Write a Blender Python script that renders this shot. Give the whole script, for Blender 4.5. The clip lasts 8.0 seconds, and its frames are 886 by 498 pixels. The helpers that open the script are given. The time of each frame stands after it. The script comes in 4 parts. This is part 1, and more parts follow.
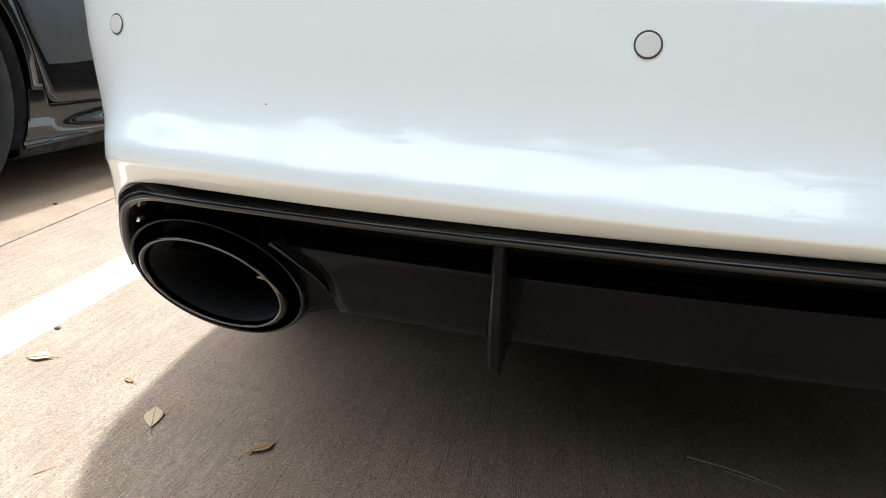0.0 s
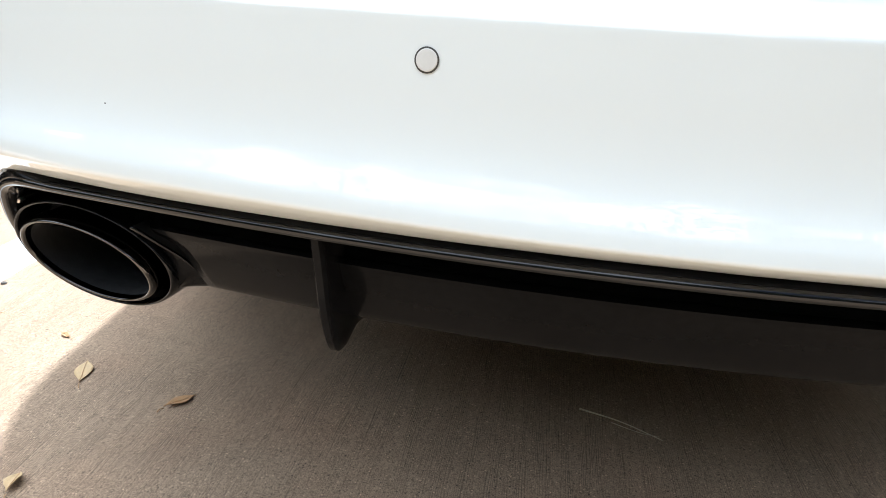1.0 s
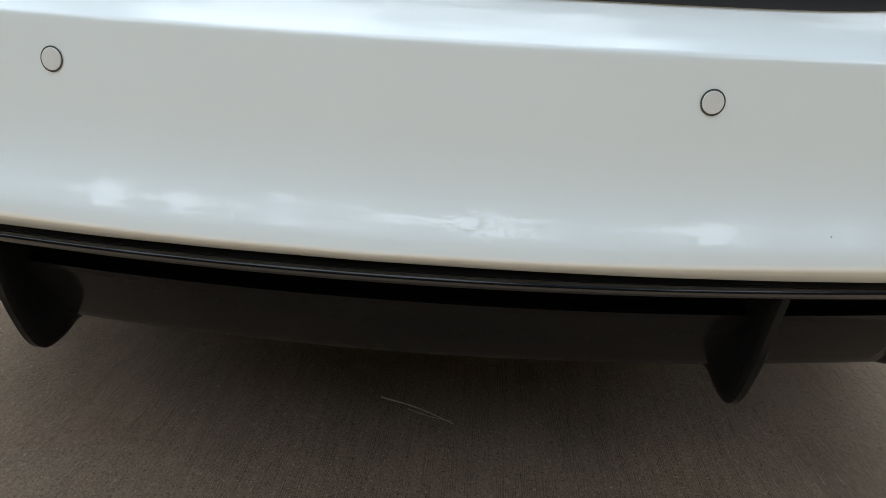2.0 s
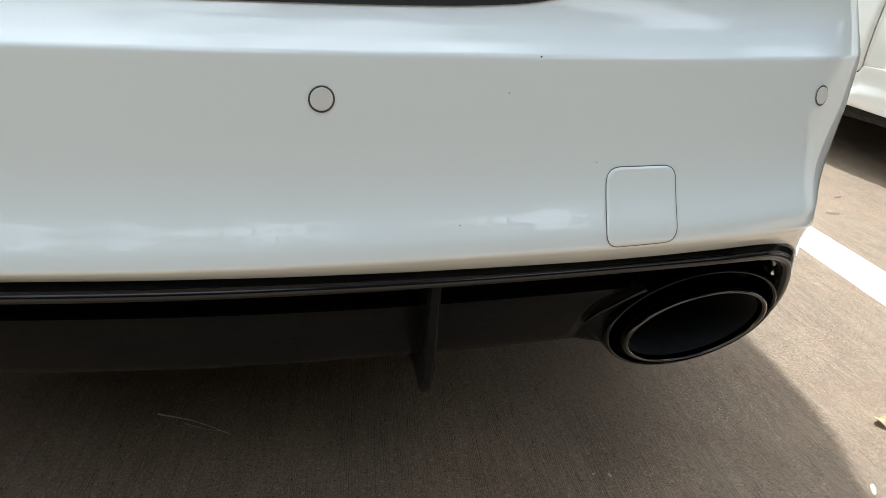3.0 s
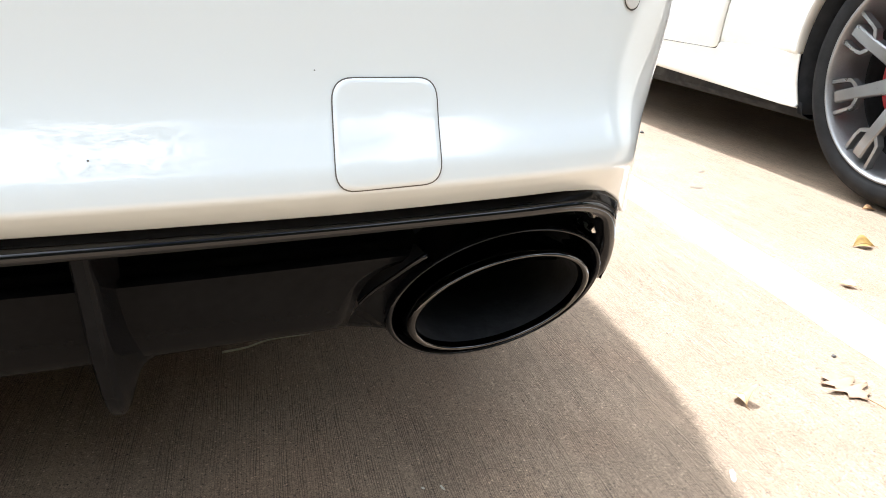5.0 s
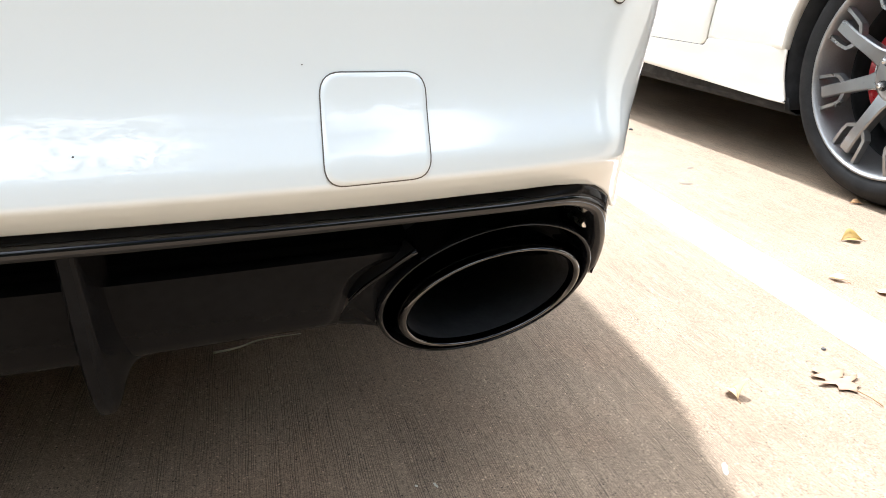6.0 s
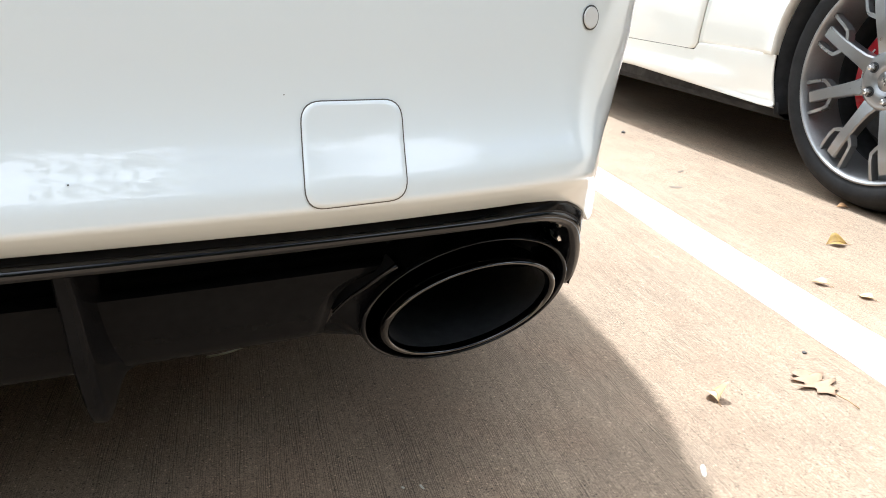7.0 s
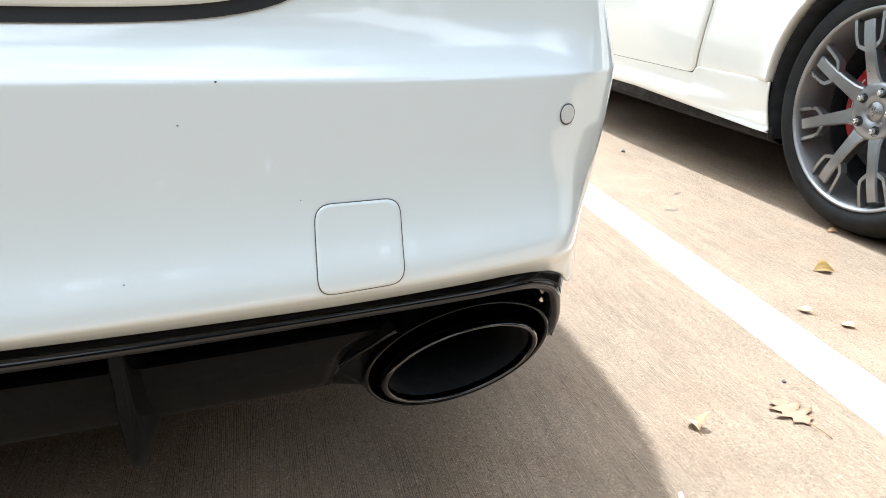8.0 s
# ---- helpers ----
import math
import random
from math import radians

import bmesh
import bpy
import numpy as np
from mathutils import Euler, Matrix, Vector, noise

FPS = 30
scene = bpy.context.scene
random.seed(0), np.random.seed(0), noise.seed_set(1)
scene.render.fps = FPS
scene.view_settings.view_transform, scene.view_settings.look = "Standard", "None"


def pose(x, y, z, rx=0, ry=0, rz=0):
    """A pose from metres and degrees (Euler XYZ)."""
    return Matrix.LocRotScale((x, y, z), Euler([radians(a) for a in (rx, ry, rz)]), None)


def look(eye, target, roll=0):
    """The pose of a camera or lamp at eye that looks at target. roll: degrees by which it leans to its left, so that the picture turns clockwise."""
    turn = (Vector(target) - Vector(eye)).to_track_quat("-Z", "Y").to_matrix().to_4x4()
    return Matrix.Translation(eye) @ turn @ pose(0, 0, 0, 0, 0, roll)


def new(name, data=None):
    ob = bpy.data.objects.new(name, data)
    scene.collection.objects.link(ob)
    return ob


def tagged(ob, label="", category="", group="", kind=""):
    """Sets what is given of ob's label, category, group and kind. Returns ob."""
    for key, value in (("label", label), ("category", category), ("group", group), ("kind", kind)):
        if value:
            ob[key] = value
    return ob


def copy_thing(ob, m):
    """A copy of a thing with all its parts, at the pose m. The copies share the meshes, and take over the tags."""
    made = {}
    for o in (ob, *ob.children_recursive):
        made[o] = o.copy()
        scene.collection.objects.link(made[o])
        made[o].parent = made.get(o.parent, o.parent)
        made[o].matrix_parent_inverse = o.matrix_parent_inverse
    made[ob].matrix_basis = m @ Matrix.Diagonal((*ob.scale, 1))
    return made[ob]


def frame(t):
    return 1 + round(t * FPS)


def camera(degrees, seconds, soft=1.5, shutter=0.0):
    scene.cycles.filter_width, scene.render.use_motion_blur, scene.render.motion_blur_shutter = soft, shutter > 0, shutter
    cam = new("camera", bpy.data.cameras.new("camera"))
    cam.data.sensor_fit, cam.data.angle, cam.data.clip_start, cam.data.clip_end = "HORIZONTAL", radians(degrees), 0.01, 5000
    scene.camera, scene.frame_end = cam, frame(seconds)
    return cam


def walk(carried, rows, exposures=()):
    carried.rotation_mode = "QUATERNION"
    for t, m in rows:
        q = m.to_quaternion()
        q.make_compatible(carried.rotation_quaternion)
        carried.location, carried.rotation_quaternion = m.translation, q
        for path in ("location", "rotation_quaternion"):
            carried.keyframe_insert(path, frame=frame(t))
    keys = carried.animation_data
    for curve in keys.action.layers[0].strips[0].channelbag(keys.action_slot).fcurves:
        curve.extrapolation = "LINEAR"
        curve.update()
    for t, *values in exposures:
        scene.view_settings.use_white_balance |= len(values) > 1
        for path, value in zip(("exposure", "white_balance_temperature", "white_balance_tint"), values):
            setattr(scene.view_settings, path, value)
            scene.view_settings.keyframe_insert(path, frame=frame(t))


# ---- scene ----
cam = camera(64.64, 8.0, soft=0.8)
PATH = [
    (0, (-0.2903, -0.4878, 0.5742), (-0.5679, 1.4115, 0.0125), 2.04),
    (0.5, (-0.2423, -0.4885, 0.6145), (-0.5096, 1.3668, -0.0829), 2.23),
    (1, (-0.1450, -0.4969, 0.6354), (-0.4075, 1.3451, -0.0982), 2.12),
    (1.2, (-0.1038, -0.5004, 0.6418), (-0.3601, 1.3407, -0.0961), 2.12),
    (2.3, (0.1415, -0.4964, 0.6540), (0.1734, 1.3641, -0.0790), 2.71),
    (2.5, (0.1816, -0.4928, 0.6591), (0.2910, 1.3627, -0.0793), 2.52),
    (3, (0.2645, -0.4946, 0.6567), (0.4900, 1.3531, -0.0750), 2.31),
    (3.5, (0.3205, -0.4835, 0.6380), (0.6488, 1.3478, -0.0958), 2.53),
    (4, (0.3705, -0.4489, 0.6143), (0.8023, 1.3614, -0.1180), 2.44),
    (4.5, (0.4031, -0.3882, 0.5834), (0.8928, 1.4074, -0.1488), 2.64),
    (4.7, (0.4138, -0.3701, 0.5769), (0.9099, 1.4266, -0.1482), 2.78),
    (6, (0.4152, -0.3694, 0.5697), (0.9443, 1.4185, -0.1538), 2.47),
    (6.5, (0.4174, -0.3810, 0.5855), (0.9518, 1.4046, -0.1400), 2.66),
    (7, (0.4226, -0.3912, 0.5902), (0.9592, 1.3936, -0.1354), 2.58),
    (7.5, (0.4232, -0.3975, 0.6057), (0.9563, 1.3885, -0.1196), 2.57),
    (8, (0.4152, -0.4417, 0.6699), (0.9367, 1.3496, -0.0506), 2.84),
]
walk(cam, [(t, look(eye, aim, roll)) for t, eye, aim, roll in PATH],
     exposures=[(0.0, 0.68, 5480, 8), (0.5, 1.10, 5640, 8), (1.0, 0.98, 5620, 8), (2.5, 0.04, 5600, 4.5), (3.0, 0.10, 5620, 5), (3.5, 0.13, 5620, 5.5), (4.0, 0.62, 5620, 7), (4.5, 0.98, 5640, 9), (6.0, 0.94, 5640, 9), (7.0, 0.70, 5600, 8), (7.5, 0.66, 5560, 7), (8.0, 0.60, 5500, 6)])

# ---- light ----
SUN_ELEV, SUN_AZ = radians(65), radians(-9)      # high, ahead of the parked car and slightly to its left
sun_dir = Vector((math.sin(SUN_AZ) * math.cos(SUN_ELEV), math.cos(SUN_AZ) * math.cos(SUN_ELEV), math.sin(SUN_ELEV)))
sun = new("sun", bpy.data.lights.new("sun", "SUN"))
sun.data.energy, sun.data.angle, sun.data.color = 4.15, radians(2.2), (1.0, 0.98, 0.945)
sun.matrix_world = look(sun_dir * 30, (0, 0, 0))

world = bpy.data.worlds.new("sky")
scene.world = world
world.use_nodes = True
wn, wl = world.node_tree.nodes, world.node_tree.links
wn.clear()
sky = wn.new("ShaderNodeTexSky")
sky.sky_type, sky.sun_disc = "NISHITA", False
sky.sun_elevation, sky.sun_rotation = SUN_ELEV, SUN_AZ
sky.air_density, sky.dust_density = 1.0, 1.8
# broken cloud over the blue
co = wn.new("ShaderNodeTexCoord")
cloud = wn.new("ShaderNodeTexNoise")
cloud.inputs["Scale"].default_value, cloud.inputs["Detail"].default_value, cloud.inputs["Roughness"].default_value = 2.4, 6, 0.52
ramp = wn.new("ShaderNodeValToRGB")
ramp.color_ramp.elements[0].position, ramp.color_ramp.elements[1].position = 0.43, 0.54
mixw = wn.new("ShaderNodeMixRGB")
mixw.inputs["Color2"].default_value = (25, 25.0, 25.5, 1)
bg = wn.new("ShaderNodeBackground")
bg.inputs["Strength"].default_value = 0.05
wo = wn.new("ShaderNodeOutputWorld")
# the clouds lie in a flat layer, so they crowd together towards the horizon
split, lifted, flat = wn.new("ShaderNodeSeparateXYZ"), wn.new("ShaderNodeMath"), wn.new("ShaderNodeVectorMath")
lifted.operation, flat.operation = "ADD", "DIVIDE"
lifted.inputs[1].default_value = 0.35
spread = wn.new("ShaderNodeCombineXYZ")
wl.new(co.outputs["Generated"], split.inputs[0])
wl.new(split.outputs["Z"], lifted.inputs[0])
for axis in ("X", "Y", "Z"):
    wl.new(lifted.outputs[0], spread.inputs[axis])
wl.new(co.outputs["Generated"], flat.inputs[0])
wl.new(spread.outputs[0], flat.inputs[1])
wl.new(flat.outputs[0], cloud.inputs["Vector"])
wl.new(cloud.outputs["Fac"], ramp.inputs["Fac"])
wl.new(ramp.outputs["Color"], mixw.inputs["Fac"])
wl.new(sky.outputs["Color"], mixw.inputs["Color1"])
# pale glow of thin cloud round the sun
dot, glow, tint = wn.new("ShaderNodeVectorMath"), wn.new("ShaderNodeMath"), wn.new("ShaderNodeMixRGB")
dot.operation, glow.operation, tint.blend_type = "DOT_PRODUCT", "POWER", "ADD"
tint.use_clamp = False
dot.inputs[1].default_value = sun_dir
clampd = wn.new("ShaderNodeMath")
clampd.operation = "MAXIMUM"
clampd.inputs[1].default_value = 0.0
wl.new(co.outputs["Generated"], dot.inputs[0])
wl.new(dot.outputs["Value"], clampd.inputs[0])
wl.new(clampd.outputs[0], glow.inputs[0])
glow.inputs[1].default_value = 3.0
tint.inputs["Color2"].default_value = (44, 43, 41, 1)
veil, veiled = wn.new("ShaderNodeMapRange"), wn.new("ShaderNodeMath")
veil.inputs["To Min"].default_value, veil.inputs["To Max"].default_value = 0.55, 1.35
veiled.operation = "MULTIPLY"
wl.new(ramp.outputs["Color"], veil.inputs["Value"])
wl.new(glow.outputs[0], veiled.inputs[0])
wl.new(veil.outputs[0], veiled.inputs[1])
wl.new(veiled.outputs[0], tint.inputs["Fac"])
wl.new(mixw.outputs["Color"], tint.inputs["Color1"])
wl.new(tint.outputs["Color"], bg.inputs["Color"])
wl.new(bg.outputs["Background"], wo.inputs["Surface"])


# ---- materials ----
def material(name, color, rough=0.5, metal=0.0, coat=0.0, vary=0.0, scale=30.0, bump=0.0, bump_scale=200.0, coat_rough=0.03, ior=1.5, coat_ior=1.7):
    """A principled material whose colour wanders by vary at two scales, with fine relief."""
    m = bpy.data.materials.new(name)
    m.use_nodes = True
    n, l = m.node_tree.nodes, m.node_tree.links
    b = n["Principled BSDF"]
    b.inputs["Base Color"].default_value = (*color, 1)
    b.inputs["Roughness"].default_value, b.inputs["Metallic"].default_value = rough, metal
    b.inputs["Coat Weight"].default_value, b.inputs["Coat Roughness"].default_value = coat, coat_rough
    b.inputs["IOR"].default_value = ior
    b.inputs["Coat IOR"].default_value = coat_ior
    tc = n.new("ShaderNodeTexCoord")
    if vary:
        big, small, add = n.new("ShaderNodeTexNoise"), n.new("ShaderNodeTexNoise"), n.new("ShaderNodeMath")
        big.inputs["Scale"].default_value, small.inputs["Scale"].default_value = scale, scale * 9
        big.inputs["Detail"].default_value, small.inputs["Detail"].default_value = 5, 3
        l.new(tc.outputs["Object"], big.inputs["Vector"])
        l.new(tc.outputs["Object"], small.inputs["Vector"])
        add.operation = "ADD"
        l.new(big.outputs["Fac"], add.inputs[0])
        l.new(small.outputs["Fac"], add.inputs[1])
        mr = n.new("ShaderNodeMapRange")
        mr.inputs["From Min"].default_value, mr.inputs["From Max"].default_value = 0.6, 1.4
        mr.inputs["To Min"].default_value, mr.inputs["To Max"].default_value = 1 - vary, 1 + vary
        l.new(add.outputs[0], mr.inputs["Value"])
        sc = n.new("ShaderNodeVectorMath")
        sc.operation = "SCALE"
        sc.inputs[0].default_value = color
        l.new(mr.outputs[0], sc.inputs["Scale"])
        l.new(sc.outputs[0], b.inputs["Base Color"])
        rr = n.new("ShaderNodeMapRange")
        rr.inputs["From Min"].default_value, rr.inputs["From Max"].default_value = 0.3, 0.7
        rr.inputs["To Min"].default_value, rr.inputs["To Max"].default_value = max(rough * 0.75, 0.01), min(rough * 1.3, 1)
        l.new(big.outputs["Fac"], rr.inputs["Value"])
        l.new(rr.outputs[0], b.inputs["Roughness"])
    if bump:
        bn, bp = n.new("ShaderNodeTexNoise"), n.new("ShaderNodeBump")
        bn.inputs["Scale"].default_value, bn.inputs["Detail"].default_value = bump_scale, 3
        bp.inputs["Strength"].default_value, bp.inputs["Distance"].default_value = bump, 0.001
        l.new(tc.outputs["Object"], bn.inputs["Vector"])
        l.new(bn.outputs["Fac"], bp.inputs["Height"])
        l.new(bp.outputs["Normal"], b.inputs["Normal"])
    return m


WHITE = material("white_paint", (0.788, 0.845, 0.832), 0.45, coat=1.0, coat_rough=0.004, coat_ior=1.85)
CREAM = material("cream_white_paint", (0.80, 0.775, 0.69), 0.45, coat=1.0, coat_rough=0.03)
BLACK_PAINT = material("black_paint", (0.003, 0.003, 0.0035), 0.3, coat=0.6, coat_rough=0.02, vary=0.1, scale=5, ior=1.12)
SENSOR = material("sensor_face", (0.62, 0.63, 0.60), 0.42, vary=0.03, scale=90)
GLOSS = material("gloss_black_plastic", (0.0062, 0.0066, 0.0078), 0.03, vary=0.2, scale=25, ior=1.5)
SATIN = material("satin_black_plastic", (0.0088, 0.0091, 0.0098), 0.14, vary=0.3, scale=14, bump=0.02, bump_scale=900, ior=1.17)
# near-black that paints shade into slits and pockets
RECESS_SHADE = material("recess_shade", (0.005, 0.005, 0.0052), 0.9)
DARK = material("dark_cavity", (0.014, 0.0145, 0.0155), 0.8)
SEAM = material("dark_seam", (0.055, 0.053, 0.047), 0.7)
COVER_SEAM = material("cover_gap", (0.11, 0.10, 0.085), 0.7)
TIP = material("black_chrome", (0.115, 0.113, 0.110), 0.03, metal=1.0, vary=0.06, scale=40)
SOOT = material("sooty_pipe", (0.020, 0.0205, 0.021), 0.85, vary=0.3, scale=50, bump=0.2)
STEEL = material("bright_steel", (0.62, 0.60, 0.56), 0.25, metal=1.0, vary=0.1, scale=120)
RIM = material("grey_alloy", (0.24, 0.238, 0.235), 0.34, metal=0.8, coat=0.5, vary=0.03, scale=25)
RIM_IN = material("bare_alloy_barrel", (0.33, 0.325, 0.315), 0.46, metal=0.8, vary=0.08, scale=20)
RUBBER = material("tyre_rubber", (0.012, 0.0115, 0.011), 0.8, vary=0.25, scale=18, bump=0.15, bump_scale=500, ior=1.35)
DULL_STEEL = material("dull_steel", (0.07, 0.068, 0.065), 0.5, metal=0.8, vary=0.2, scale=60)
RED = material("red_caliper", (0.36, 0.010, 0.016), 0.3, coat=0.6, vary=0.05, scale=40)
# black of liners and trim, also of the shade painted deep in the wheels
LINER_AND_SHADE = material("black_liner_and_shade", (0.008, 0.008, 0.008), 0.85, vary=0.2, scale=20)
PAINT_LINE = material("road_paint", (0.74, 0.74, 0.71), 0.7, vary=0.10, scale=30, bump=0.3, bump_scale=500)
STRAW = material("dry_straw", (0.74, 0.66, 0.46), 0.6, vary=0.2, scale=60)
LEAF_TAN = material("tan_dry_leaf", (0.40, 0.255, 0.155), 0.65, vary=0.25, scale=70)
LEAF_PALE = material("pale_dry_leaf", (0.58, 0.42, 0.22), 0.55, vary=0.16, scale=70)
LEAF_BROWN = material("brown_dry_leaf", (0.44, 0.255, 0.115), 0.6, vary=0.25, scale=70)
LEAF_OCHRE = material("ochre_leaf", (0.34, 0.21, 0.05), 0.6, vary=0.3, scale=70)
BARK = material("bark", (0.10, 0.08, 0.06), 0.9, vary=0.3, scale=6)
FOLIAGE = material("foliage", (0.045, 0.07, 0.022), 0.6, vary=0.5, scale=3)
STONE_BIT = material("pebble", (0.10, 0.09, 0.08), 0.8, vary=0.3, scale=80)


def concrete_material(name, tone_a, tone_b, combed):
    """Exposed concrete: fine lengthwise broom strokes as deep as combed says, pale and dark grains, broad stains."""
    m = bpy.data.materials.new(name)
    m.use_nodes = True
    n, l = m.node_tree.nodes, m.node_tree.links
    b = n["Principled BSDF"]
    b.inputs["Roughness"].default_value = 0.85
    tc = n.new("ShaderNodeTexCoord")

    def noise(scale, detail, stretch=(1, 1, 1), turn=0.0, rough=0.55):
        mp, t = n.new("ShaderNodeMapping"), n.new("ShaderNodeTexNoise")
        mp.inputs["Scale"].default_value, mp.inputs["Rotation"].default_value = stretch, (0, 0, turn)
        t.inputs["Scale"].default_value, t.inputs["Detail"].default_value, t.inputs["Roughness"].default_value = scale, detail, rough
        l.new(tc.outputs["Object"], mp.inputs["Vector"])
        l.new(mp.outputs[0], t.inputs["Vector"])
        return t.outputs["Fac"]

    def ranged(v, a, b_, c, d):
        r = n.new("ShaderNodeMapRange")
        for k, x in zip(("From Min", "From Max", "To Min", "To Max"), (a, b_, c, d)):
            r.inputs[k].default_value = x
        l.new(v, r.inputs["Value"])
        return r.outputs[0]

    def math_(op, x, y):
        q = n.new("ShaderNodeMath")
        q.operation = op
        for i, v in enumerate((x, y)):
            if isinstance(v, (int, float)):
                q.inputs[i].default_value = v
            else:
                l.new(v, q.inputs[i])
        return q.outputs[0]

    def cells(scale):
        t = n.new("ShaderNodeTexVoronoi")
        t.inputs["Scale"].default_value = scale
        l.new(tc.outputs["Object"], t.inputs["Vector"])
        c = n.new("ShaderNodeSeparateColor")
        l.new(t.outputs["Color"], c.inputs[0])
        return t.outputs["Distance"], c.outputs[0], c.outputs[1]

    # narrow combed grooves that come and go
    mp, wave = n.new("ShaderNodeMapping"), n.new("ShaderNodeTexWave")
    mp.inputs["Rotation"].default_value, mp.inputs["Scale"].default_value = (0, 0, radians(3)), (1, 0.05, 1)
    wave.wave_type, wave.bands_direction = "BANDS", "X"
    wave.inputs["Scale"].default_value, wave.inputs["Distortion"].default_value = 104, 11.0
    wave.inputs["Detail"].default_value, wave.inputs["Detail Scale"].default_value = 2.0, 0.9
    l.new(tc.outputs["Object"], mp.inputs["Vector"])
    l.new(mp.outputs[0], wave.inputs["Vector"])
    comb = ranged(wave.outputs["Fac"], 0.0, 0.40, 1.0, 0.0)
    fade = noise(60, 3, (1, 0.08, 1), radians(3))
    worn = noise(3.1, 3)
    lines = math_("MULTIPLY", math_("MULTIPLY", comb, ranged(fade, 0.36, 0.58, 0.0, 1.0)), ranged(worn, 0.45, 0.65, 1.0, 0.35))
    stroke = noise(420, 3, (1, 0.10, 1), radians(3))
    _, sand_a, sand_b = cells(820)
    _, grit_a, grit_b = cells(520)
    near, pick_a, pick_b = cells(225)
    chip = ranged(near, 0.26, 0.34, 1.0, 0.0)
    pale = math_("MULTIPLY", chip, ranged(pick_a, 0.86, 0.88, 0.0, 1.0))
    dark = math_("MULTIPLY", chip, ranged(pick_b, 0.84, 0.86, 0.0, 1.0))
    fine_dark = ranged(grit_b, 0.86, 0.90, 0.0, 1.0)
    fine_pale = ranged(sand_b, 0.90, 0.94, 0.0, 1.0)
    grain = noise(620, 2)
    mottled = noise(160, 4)
    stain = noise(2.2, 5)
    patch = noise(9, 4)
    v = ranged(stroke, 0.3, 0.7, 0.84, 1.12)
    v = math_("MULTIPLY", v, math_("SUBTRACT", 1.0, math_("MULTIPLY", lines, combed)))
    v = math_("MULTIPLY", v, ranged(sand_a, 0.0, 1.0, 0.80, 1.20))
    v = math_("MULTIPLY", v, ranged(grit_a, 0.0, 1.0, 0.86, 1.14))
    v = math_("MULTIPLY", v, ranged(grain, 0.32, 0.68, 0.87, 1.13))
    v = math_("MULTIPLY", v, ranged(mottled, 0.3, 0.7, 0.90, 1.10))
    v = math_("MULTIPLY", v, ranged(stain, 0.3, 0.7, 0.94, 1.06))
    v = math_("MULTIPLY", v, ranged(patch, 0.3, 0.7, 0.94, 1.06))
    v = math_("ADD", v, math_("ADD", math_("MULTIPLY", pale, 0.75), math_("MULTIPLY", fine_pale, 0.35)))
    v = math_("MULTIPLY", v, math_("SUBTRACT", 1.0, math_("ADD", math_("MULTIPLY", dark, 0.50), math_("MULTIPLY", fine_dark, 0.30))))
    sc = n.new("ShaderNodeVectorMath")
    sc.operation = "SCALE"
    # reddish stones among the sand
    hue = n.new("ShaderNodeMixRGB")
    hue.inputs["Color1"].default_value, hue.inputs["Color2"].default_value = tone_a, tone_b
    l.new(ranged(noise(5, 4), 0.45, 0.70, 0.0, 1.0), hue.inputs["Fac"])
    l.new(hue.outputs[0], sc.inputs[0])
    l.new(v, sc.inputs["Scale"])
    l.new(sc.outputs[0], b.inputs["Base Color"])
    bp = n.new("ShaderNodeBump")
    bp.inputs["Strength"].default_value, bp.inputs["Distance"].default_value = 0.42, 0.0012
    h = math_("SUBTRACT", math_("ADD", math_("MULTIPLY", stroke, 0.4), math_("MULTIPLY", grain, 0.6)), math_("ADD", math_("MULTIPLY", lines, 0.9), math_("MULTIPLY", dark, 0.5)))
    h = math_("ADD", h, math_("MULTIPLY", grit_a, 0.25))
    l.new(h, bp.inputs["Height"])
    l.new(bp.outputs["Normal"], b.inputs["Normal"])
    return m


CONCRETE = concrete_material("broomed_concrete", (0.341, 0.248, 0.163, 1), (0.351, 0.242, 0.155, 1), 0.50)
TAN_SLAB = concrete_material("tan_worn_concrete", (0.345, 0.240, 0.145, 1), (0.285, 0.193, 0.112, 1), 0.05)


# ---- mesh helpers ----
def mesh_of(name, verts, faces, mat, smooth=True):
    me = bpy.data.meshes.new(name)
    me.from_pydata([tuple(map(float, v)) for v in verts], [], [tuple(f) for f in faces])
    me.materials.append(mat)
    bm = bmesh.new()
    bm.from_mesh(me)
    bmesh.ops.remove_doubles(bm, verts=bm.verts, dist=1e-6)
    bmesh.ops.recalc_face_normals(bm, faces=bm.faces)
    bm.to_mesh(me)
    bm.free()
    if smooth:
        me.polygons.foreach_set("use_smooth", [True] * len(me.polygons))
    return me


def piece(name, verts, faces, mat, parent=None, label="", smooth=True, sharp=None):
    """One mesh object from plain geometry, under a parent where given."""
    me = mesh_of(name, verts, faces, mat, smooth)
    if smooth and sharp:
        me.set_sharp_from_angle(angle=radians(sharp))
    ob = new(name, me)
    if parent is not None:
        ob.parent = parent
    if label:
        ob["label"] = label
    return ob


def grid(rows, close_u=False, close_v=False):
    """Verts and faces of a sheet through rows of points."""
    rows = [np.asarray(r, float) for r in rows]
    n, m = len(rows), len(rows[0])
    verts = np.concatenate(rows)
    faces = [(i * m + j, i * m + (j + 1) % m, ((i + 1) % n) * m + (j + 1) % m, ((i + 1) % n) * m + j)
             for i in range(n if close_v else n - 1) for j in range(m if close_u else m - 1)]
    return verts, faces


def join(*parts):
    verts, faces, k = [], [], 0
    for v, f in parts:
        verts.extend(map(tuple, v))
        faces.extend(tuple(i + k for i in q) for q in f)
        k += len(v)
    return verts, faces


